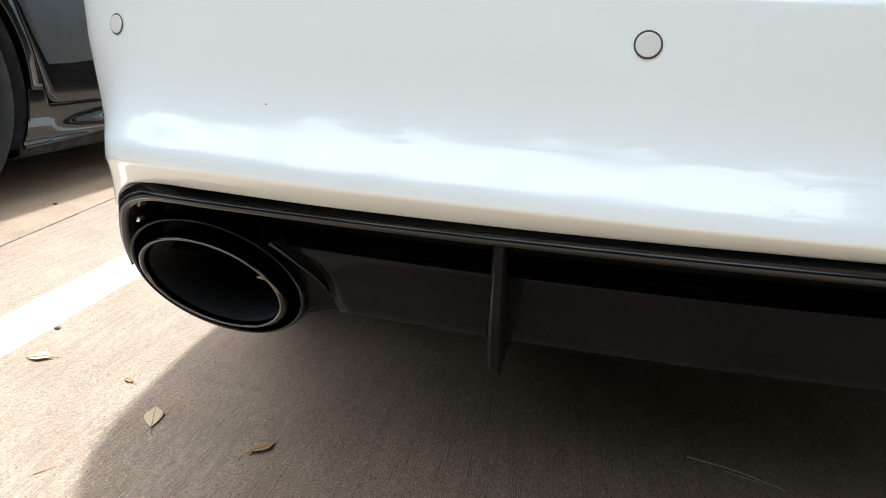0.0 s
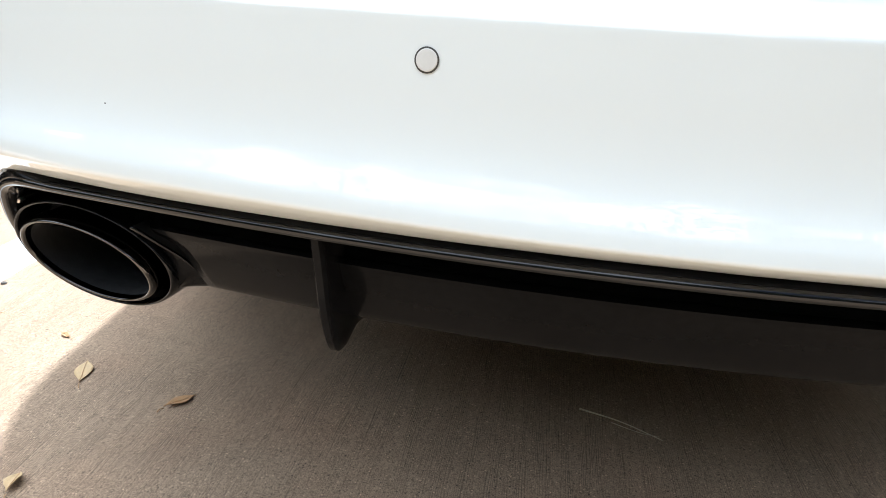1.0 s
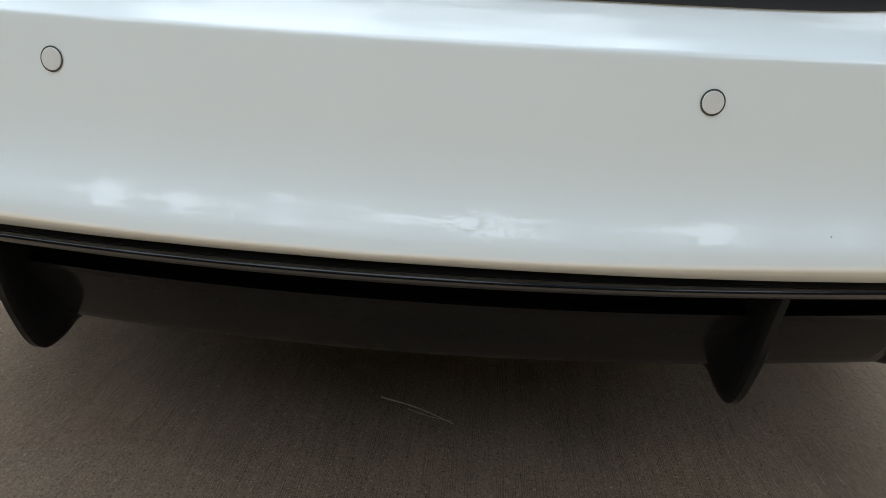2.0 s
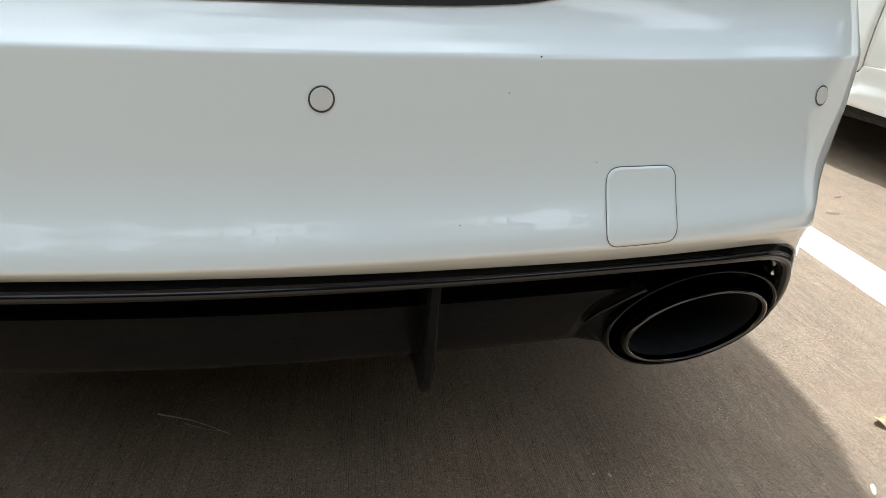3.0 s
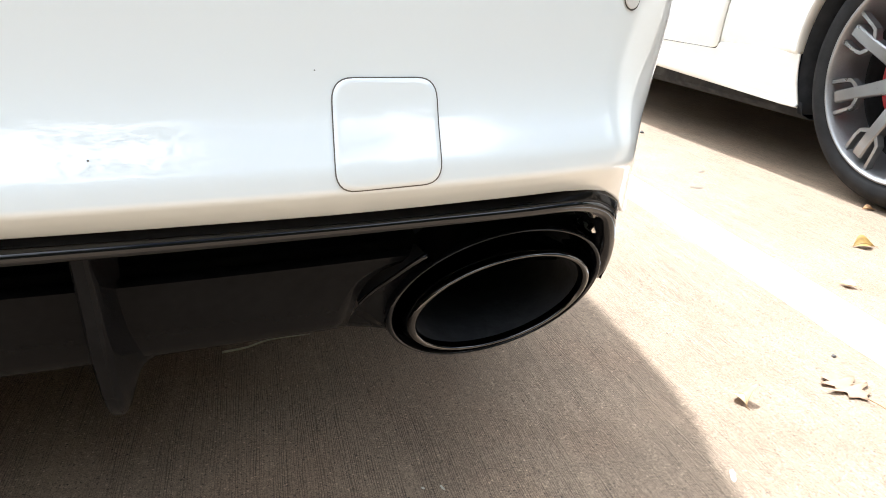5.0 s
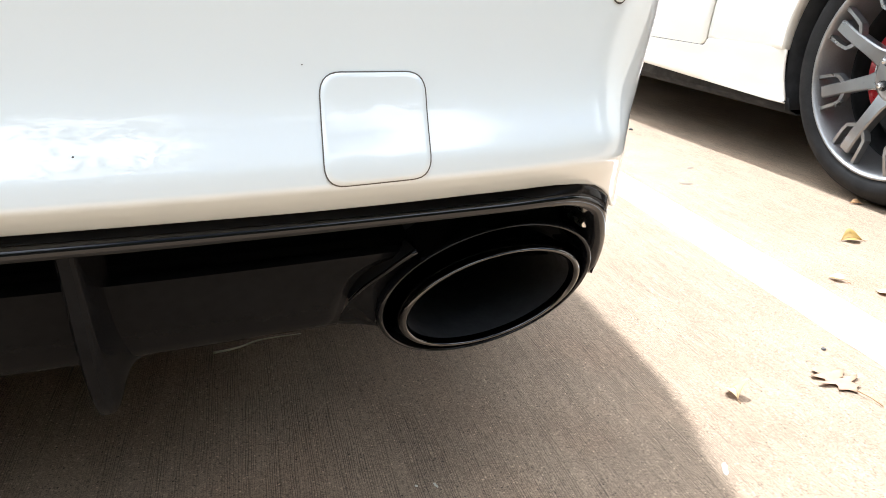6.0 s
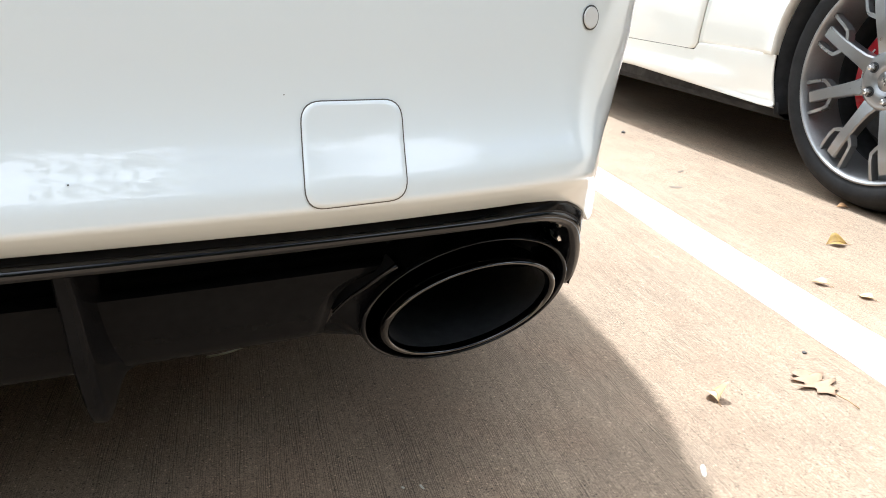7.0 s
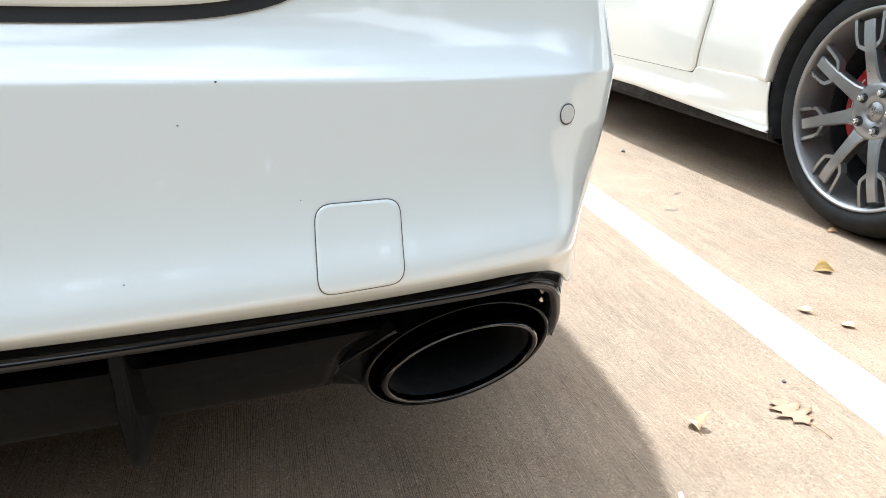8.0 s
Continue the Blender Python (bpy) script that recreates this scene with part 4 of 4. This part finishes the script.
    v, f = join(bar_at(-0.0018, 0.0018, -0.014, 0.014), bar_at(-0.010, 0.010, -0.003, 0.0015), bar_at(-0.010, -0.007, 0.0015, 0.010), bar_at(0.007, 0.010, 0.0015, 0.010))
    piece("badge", v, f, STEEL, hub, "small bright badge", smooth=False)
    for k in range(5):
        a = radians(33 + 72 * k)
        y, z = 0.057 * math.cos(a), 0.057 * math.sin(a)
        # disc coloured near-black for the shade inside the nut's recess
        v, f = turned([(r, way * x) for r, x in ((0.0, 0.0185), (0.0135, 0.0185), (0.0150, 0.0175), (0.0155, 0.027))], n=20)
        v = np.array(v) + np.array((0, y, z))
        piece("nut_recess_shade", v, f, DARK, hub)
        lug_nut(hub, y, z, way * 0.016, way)
    # brake disc, bell and caliper
    v, f = turned([(r, way * x) for r, x in ((0.08, 0.10), (0.10, 0.11), (0.185, 0.11), (0.187, 0.113), (0.187, 0.135), (0.08, 0.135))], n=64)
    piece("brake_disc", v, f, DULL_STEEL, hub, "worn steel brake disc")
    if caliper:
        rows = []
        for x in (0.080, 0.088, 0.15):
            a = np.linspace(radians(-48), radians(80), 18)
            ro, ri = (0.168, 0.098) if x > 0.085 else (0.161, 0.104)
            rows.append(np.vstack([np.stack([np.full(18, way * x), ro * np.cos(a), ro * np.sin(a)], -1), np.stack([np.full(18, way * x), ri * np.cos(a[::-1]), ri * np.sin(a[::-1])], -1)]))
        v, f = grid(rows, close_u=True)
        v = list(map(tuple, v))
        cal = piece("brake_caliper", v, f + [tuple(range(36))], RED, hub, "red painted brake caliper", sharp=40)
        for t in np.linspace(-12, 30, 9):
            q = radians(t)
            c = np.array([way * 0.079, 0.138 * math.cos(q), 0.138 * math.sin(q)])
            v, f = block(-0.001, 0.001, -0.0022, 0.0022, -0.006, 0.006)
            v = np.array(v) @ np.array([[1, 0, 0], [0, math.cos(q), math.sin(q)], [0, -math.sin(q), math.cos(q)]]) + c
            piece("lettering_bar", v, f, PAINT_LINE, cal, smooth=False)
    # black disc that stands for the shade behind the wheel
    v, f = turned([(r, way * x) for r, x in ((0.0, 0.17), (0.23, 0.17), (0.25, 0.20))], n=40)
    piece("wheel_shade", v, f, LINER_AND_SHADE, hub)
    # tyre valve
    b = np.array([way * 0.03, 0.066, 0.236])
    v, f = tube([b, b + np.array([-way * 0.012, 0, -0.02]), b + np.array([-way * 0.018, 0, -0.03])], 0.004, 8)
    piece("valve", v, f, STEEL, hub)
    return hub


coupe = build_neighbour("cream_coupe", "cream-white coupe with grey alloy wheels, parked in the next bay", CREAM, 2.10, 1, 1.172, 0.371, 0.412,
                        [(1.925, 0.92), (1.944, 0.642), (1.975, 0.50), (1.992, 0.42), (1.998, 0.372)], 0.372, 0.396, 0.228, 1.0, 0.05)
build_alloy_wheel(coupe, (0.029, 1.172, 0.371), 0.366, 0.287, 1, 8, -19, RIM, RIM_IN, True)
saloon = build_neighbour("black_saloon", "gloss black saloon parked in the next bay", BLACK_PAINT, -2.00, -1, 1.20, 0.365, 0.462,
                         [(1.57, 0.92), (1.625, 0.662), (1.685, 0.507), (1.73, 0.38), (1.745, 0.331)], 0.331, 0.382, 0.187, 1.2, 0.006)
build_alloy_wheel(saloon, (-0.015, 1.24, 0.372), 0.372, 0.275, -1, 8, 10, RIM, RIM_IN, False)
for root_, way_, y_ in ((coupe, 1, 1.172), (saloon, -1, 1.20)):
    for x_, dy_ in ((1.68, 0), (0.18, 2.75), (1.68, 2.75)):
        w_ = build_tyre_wheel(root_, (way_ * x_, y_ + dy_, 0.366), 0.366, 0.28, 0.25)
        v, f = turned([(0.0, -0.02), (0.28, -0.04), (0.28, 0.04), (0.0, 0.02)])
        piece("rim", v, f, RIM, w_)


# ---- litter on the slab ----
def build_leaf(name, a, b, width, mat, label, curl=0.006, tilt=0.3, seed=0):
    """A dry pointed leaf from tip a to tip b on the ground, cupped and slightly twisted."""
    rng = np.random.default_rng(seed)
    a, b = np.array((*a, 0.0)), np.array((*b, 0.0))
    d = b - a
    n = np.array([-d[1], d[0], 0]) / np.linalg.norm(d)
    rows = []
    for t in np.linspace(0, 1, 19):
        wd = width * 1.12 * (math.sin(math.pi * t ** 0.92) ** 1.55) * (1 + 0.04 * rng.normal()) + 0.0003
        row = []
        for s in np.linspace(-1, 1, 7):
            h = 0.0012 + curl * (s * s) * math.sin(math.pi * t) + tilt * 0.01 * (s + 1) * math.sin(math.pi * t) + 0.004 * abs(math.sin(3 * t + seed)) * t
            row.append(a + d * t + n * s * wd * 0.5 + np.array((0, 0, h)))
        rows.append(row)
    v, f = grid(rows)
    ob = piece(name, v, f, mat)
    sol = ob.modifiers.new("thickness", "SOLIDIFY")
    sol.thickness = 0.0004
    stem, g = tube([b + (0, 0, 0.002), b + d * 0.12 + (0, 0, 0.003), b + d * 0.22 + n * 0.002 + (0, 0, 0.001)], 0.0006, 6)
    piece("stalk", stem, g, LEAF_BROWN, ob)
    rib = [np.array(r[3]) + np.array((0, 0, 0.0007)) for r in rows]
    v, f = tube(rib, 0.0005, 6)
    piece("midrib", v, f, LEAF_BROWN, ob)
    return tagged(ob, label, "leaf", "fallen leaves")


build_leaf("leaf", (-0.882, 0.440), (-0.852, 0.374), 0.025, LEAF_PALE, "pale dry leaf at the edge of the shade", 0.001, 0.05, seed=1)
build_leaf("leaf", (-0.656, 0.380), (-0.686, 0.336), 0.021, LEAF_BROWN, "brown curled leaf on shaded concrete", 0.002, 0.06, seed=2)
build_leaf("leaf", (-1.200, 0.550), (-1.149, 0.560), 0.022, LEAF_PALE, "pale dry leaf on sunlit concrete", 0.002, 0.2, seed=3)
build_leaf("leaf", (-0.985, 0.516), (-0.960, 0.503), 0.009, LEAF_BROWN, "small brown leaf on sunlit concrete", 0.002, 0.1, seed=4)
build_leaf("leaf", (-0.792, 0.164), (-0.781, 0.124), 0.020, LEAF_PALE, "pale dry leaf at the edge of the shade", seed=5)
build_leaf("leaf", (1.108, 0.394), (1.098, 0.362), 0.028, LEAF_PALE, "pale folded leaf on sunlit concrete", 0.009, 0.9, seed=6)
build_leaf("leaf", (1.824, 0.925), (1.879, 0.913), 0.034, LEAF_OCHRE, "ochre leaf on sunlit concrete", 0.008, 0.8, seed=7)
build_leaf("leaf", (1.606, 0.733), (1.626, 0.702), 0.018, LEAF_PALE, "pale dry leaf on sunlit concrete", seed=8)
build_leaf("leaf", (1.655, 0.654), (1.666, 0.624), 0.024, LEAF_PALE, "pale folded leaf on sunlit concrete", 0.003, 0.15, seed=9)
build_leaf("leaf", (2.108, 1.190), (2.140, 1.176), 0.014, LEAF_BROWN, "small brown leaf beside a tyre", seed=10)

def build_oak_leaf(c, turn, size):
    """A dry lobed leaf lying curled on the slab."""
    edge = [(0.02, 0), (0.10, 0.10), (0.30, 0.16), (0.22, 0.25), (0.21, 0.31), (0.46, 0.38), (0.54, 0.47), (0.28, 0.47), (0.24, 0.54), (0.44, 0.68), (0.38, 0.76), (0.22, 0.70), (0.17, 0.76), (0.24, 0.90), (0.10, 0.93), (0.0, 1.0)]
    L = [np.array((-x, y)) for x, y in edge]
    R = [np.array((x * 0.92, y * 0.98 + 0.01)) for x, y in edge]
    rows = []
    for l_, r_ in zip(L, R):
        m_ = np.array((0.0, (l_[1] + r_[1]) / 2))
        rows.append([l_, l_ * 0.5 + m_ * 0.5, m_, r_ * 0.5 + m_ * 0.5, r_])
    ca, sa = math.cos(turn), math.sin(turn)
    out = []
    for r in rows:
        out.append([(c[0] + size * (p[0] * ca - p[1] * sa), c[1] + size * (p[0] * sa + p[1] * ca), 0.0015 + size * (0.13 * p[0] ** 2 + 0.06 * (p[1] - 0.5) ** 2 + 0.03 * abs(math.sin(9 * p[1] + 5 * p[0])))) for p in r])
    v, f = grid(out)
    ob = piece("oak_leaf", v, f, LEAF_TAN)
    sol = ob.modifiers.new("thickness", "SOLIDIFY")
    sol.thickness = 0.0004
    b = np.array((c[0], c[1], 0.002))
    dr = np.array((sa, -ca, 0)) * size
    v, f = tube([b + (0, 0, 0.003), b + dr * 0.25 + (0.002, 0, 0.004), b + dr * 0.5 + (0.006, 0.002, 0)], 0.0009, 6)
    piece("stalk", v, f, LEAF_BROWN, ob)
    return tagged(ob, "curled tan oak leaf lying on sunlit concrete", "leaf", "fallen leaves")


build_oak_leaf((1.297, 0.340), radians(4), 0.082)


def build_straw(name, pts, r, label, mat=STRAW, lift=0.002):
    p = smooth_line([(x, y, lift + dz) for x, y, dz in pts], 24)
    v, f = tube(p, r, 6, taper=np.linspace(1, 0.35, 24))
    return tagged(piece(name, v, f, mat), label, "straw")


build_straw("straw", [(-0.055, 0.466, 0), (0.008, 0.441, 0.001), (0.066, 0.407, 0)], 0.0014, "thin dry straw on shaded concrete")
build_straw("straw", [(0.348, 0.658, 0), (0.385, 0.664, 0.002), (0.423, 0.680, 0.004), (0.488, 0.692, 0.002)], 0.0020, "curved dry straw under the diffuser")
build_straw("straw", [(-0.008, 0.437, 0.001), (0.03, 0.420, 0.001), (0.062, 0.415, 0)], 0.0006, "thin dry straw on shaded concrete")
build_straw("twig", [(-0.942, 0.238, 0), (-0.930, 0.252, 0.001), (-0.921, 0.264, 0.001)], 0.0008, "thin brown twig on sunlit concrete", LEAF_BROWN, 0.0008)


def build_pebble(at, r, seed, label):
    rng = np.random.default_rng(seed)
    bm = bmesh.new()
    bmesh.ops.create_icosphere(bm, subdivisions=2, radius=r)
    for q in bm.verts:
        q.co *= 1 + rng.normal(0, 0.12)
        q.co.z = max(q.co.z * 0.7, -0.3 * r)
    me = bpy.data.meshes.new("pebble")
    bm.to_mesh(me)
    bm.free()
    me.materials.append(STONE_BIT)
    ob = new("pebble", me)
    ob.location = (*at, 0.3 * r)
    return tagged(ob, label, "pebble")


build_pebble((-1.236, 0.682), 0.0055, 1, "small dark pebble on sunlit concrete")
build_pebble((1.351, 0.468), 0.004, 2, "small dark crumb on sunlit concrete")
build_pebble((-1.945, 1.626), 0.008, 3, "dark crumb on the concrete")
build_pebble((1.991, 2.24), 0.009, 4, "dark crumb on the concrete")


def build_stain(at, a, b, turn, seed, mat, label, name="stain"):
    """A thin irregular spot on the slab."""
    rng = np.random.default_rng(seed)
    n = 26
    t = np.linspace(0, 2 * np.pi, n, endpoint=False)
    k = 1 + 0.18 * np.sin(2 * t + seed) + 0.10 * rng.normal(size=n)
    x, y = a * k * np.cos(t), b * k * np.sin(t)
    c, s = math.cos(turn), math.sin(turn)
    pts = [(at[0] + p * c - q * s, at[1] + p * s + q * c, 0.0009) for p, q in zip(x, y)]
    v = pts + [(at[0], at[1], 0.0009)]
    f = [(i, (i + 1) % n, n) for i in range(n)]
    tagged(piece(name, v, f, mat, smooth=False), label, "stain")


GREASE = material("old_oil", (0.19, 0.145, 0.10), 0.6, vary=0.3, scale=60)
LIME = material("white_droppings", (0.62, 0.58, 0.48), 0.8, vary=0.2, scale=90)
build_stain((1.735, 1.452), 0.020, 0.013, 0.2, 3, GREASE, "small dark oil spot on sunlit concrete")
build_stain((1.868, 1.627), 0.022, 0.006, 0.4, 6, GREASE, "faint dark scuff on sunlit concrete")
build_stain((0.980, 0.231), 0.004, 0.012, -0.6, 4, LIME, "dried white splash on concrete")
build_stain((0.612, 0.283), 0.002, 0.0045, 0.3, 5, LIME, "dried white splash on concrete")
build_stain((0.589, 0.287), 0.0016, 0.003, 0.8, 7, LIME, "dried white splash on concrete")


# a pale sliver that paints the glint of light inside a tailpipe's mouth
rows = [[(-0.536, 0.118, 0.3495), (-0.536, 0.121, 0.3525), (-0.537, 0.122, 0.3560)], [(-0.549, 0.119, 0.3490), (-0.549, 0.1205, 0.3520), (-0.550, 0.121, 0.3550)], [(-0.5605, 0.121, 0.3508), (-0.561, 0.1212, 0.3512), (-0.5605, 0.1215, 0.3516)]]
v, f = grid(rows)
crumb = piece("leaf", v, f, LEAF_PALE)
tagged(crumb, "pale leaf-coloured sliver painting a glint in the mouth of a tailpipe", "leaf", "fallen leaves")

# ---- trees across the lot, seen only mirrored in the paint ----
def build_tree(at, height, spread, seed):
    rng = np.random.default_rng(seed)
    root = empty("tree", Matrix.Translation(at))
    tagged(root, "leafy shade tree beyond the parking lot", "tree", "shade trees")
    limbs = [tube(smooth_line([(0, 0, 0), (0.05, 0.03, height * 0.2), (-0.06, 0.05, height * 0.42), (0.02, 0, height * 0.7)], 14), 0.19, 10, taper=np.linspace(1, 0.3, 14))]
    tips = []
    for k in range(9):
        a = k * 2.4 + rng.uniform(-0.3, 0.3)
        z0 = height * rng.uniform(0.28, 0.5)
        e = np.array((spread * 0.75 * math.cos(a), spread * 0.75 * math.sin(a), height * rng.uniform(0.55, 0.85)))
        limbs.append(tube(smooth_line([(0, 0, z0), e * 0.45 + (0, 0, z0 * 0.35), e], 10), 0.08, 7, taper=np.linspace(1, 0.25, 10)))
        tips.append(e)
    v, f = join(*limbs)
    piece("trunk", v, f, BARK, root)
    verts, faces = [], []
    for k in range(190):
        c = (tips[k % 9] * rng.uniform(0.5, 1.15) if k < 160 else np.array((0, 0, height * 0.75))) + rng.normal(0, 0.38, 3) * (spread * 0.45, spread * 0.45, height * 0.16)
        for _ in range(64):
            p = c + rng.normal(0, 0.34, 3)
            u = rng.normal(0, 1, 3)
            u /= np.linalg.norm(u)
            w = np.cross(u, rng.normal(0, 1, 3))
            w /= np.linalg.norm(w)
            s = rng.uniform(0.10, 0.21)
            i = len(verts)
            verts += [p - u * s, p + w * s * 0.55, p + u * s, p - w * s * 0.55]
            faces.append((i, i + 1, i + 2, i + 3))
    me = bpy.data.meshes.new("crown")
    me.from_pydata([tuple(map(float, q)) for q in verts], [], faces)
    me.materials.append(FOLIAGE)
    ob = new("crown", me)
    ob.parent = root
    return root


tree_a = build_tree((-3.4, -12.6, 0), 8.8, 4.2, 3)
tree_b = build_tree((3.5, -13.4, 0), 9.4, 4.4, 8)
for x, y, t, src in ((-10.2, -13.6, 70, tree_b), (10.4, -12.8, 150, tree_a), (0.1, -15.8, 240, tree_a), (7.3, -17, 300, tree_b), (-7.0, -16.6, 130, tree_a), (-15.5, -9.5, 20, tree_a), (16.0, -9.0, 200, tree_b)):
    copy_thing(src, Matrix.Translation((x, y, 0)) @ Matrix.Rotation(radians(t), 4, "Z"))


def build_screen_woods():
    """An unseen ring of dense foliage, added to block low sky light and close the horizon."""
    rng = np.random.default_rng(21)
    n = 84000
    a = rng.uniform(0, 2 * np.pi, n)
    d = rng.uniform(27, 34, n)
    top = 12.0 + 1.5 * np.sin(a * 9) + 0.9 * np.sin(a * 23 + 1) + 0.5 * np.sin(a * 61)
    z = rng.uniform(0, 1, n) ** 0.85 * top
    c = np.stack([d * np.cos(a), d * np.sin(a), z], -1)
    u = rng.normal(size=(n, 3))
    u /= np.linalg.norm(u, axis=1)[:, None]
    w = np.cross(u, rng.normal(size=(n, 3)))
    w /= np.linalg.norm(w, axis=1)[:, None]
    s = rng.uniform(0.30, 0.62, n)[:, None]
    verts = np.stack([c - u * s, c + w * s * 0.7, c + u * s, c - w * s * 0.7], 1).reshape(-1, 3)
    me = bpy.data.meshes.new("screen_woods")
    me.from_pydata(verts.tolist(), [], np.arange(4 * n).reshape(-1, 4).tolist())
    me.materials.append(FOLIAGE)
    tagged(new("screen_woods", me), "unseen ring of dense dark green foliage added to hold back low sky light", "woods", kind="stuff")


build_screen_woods()
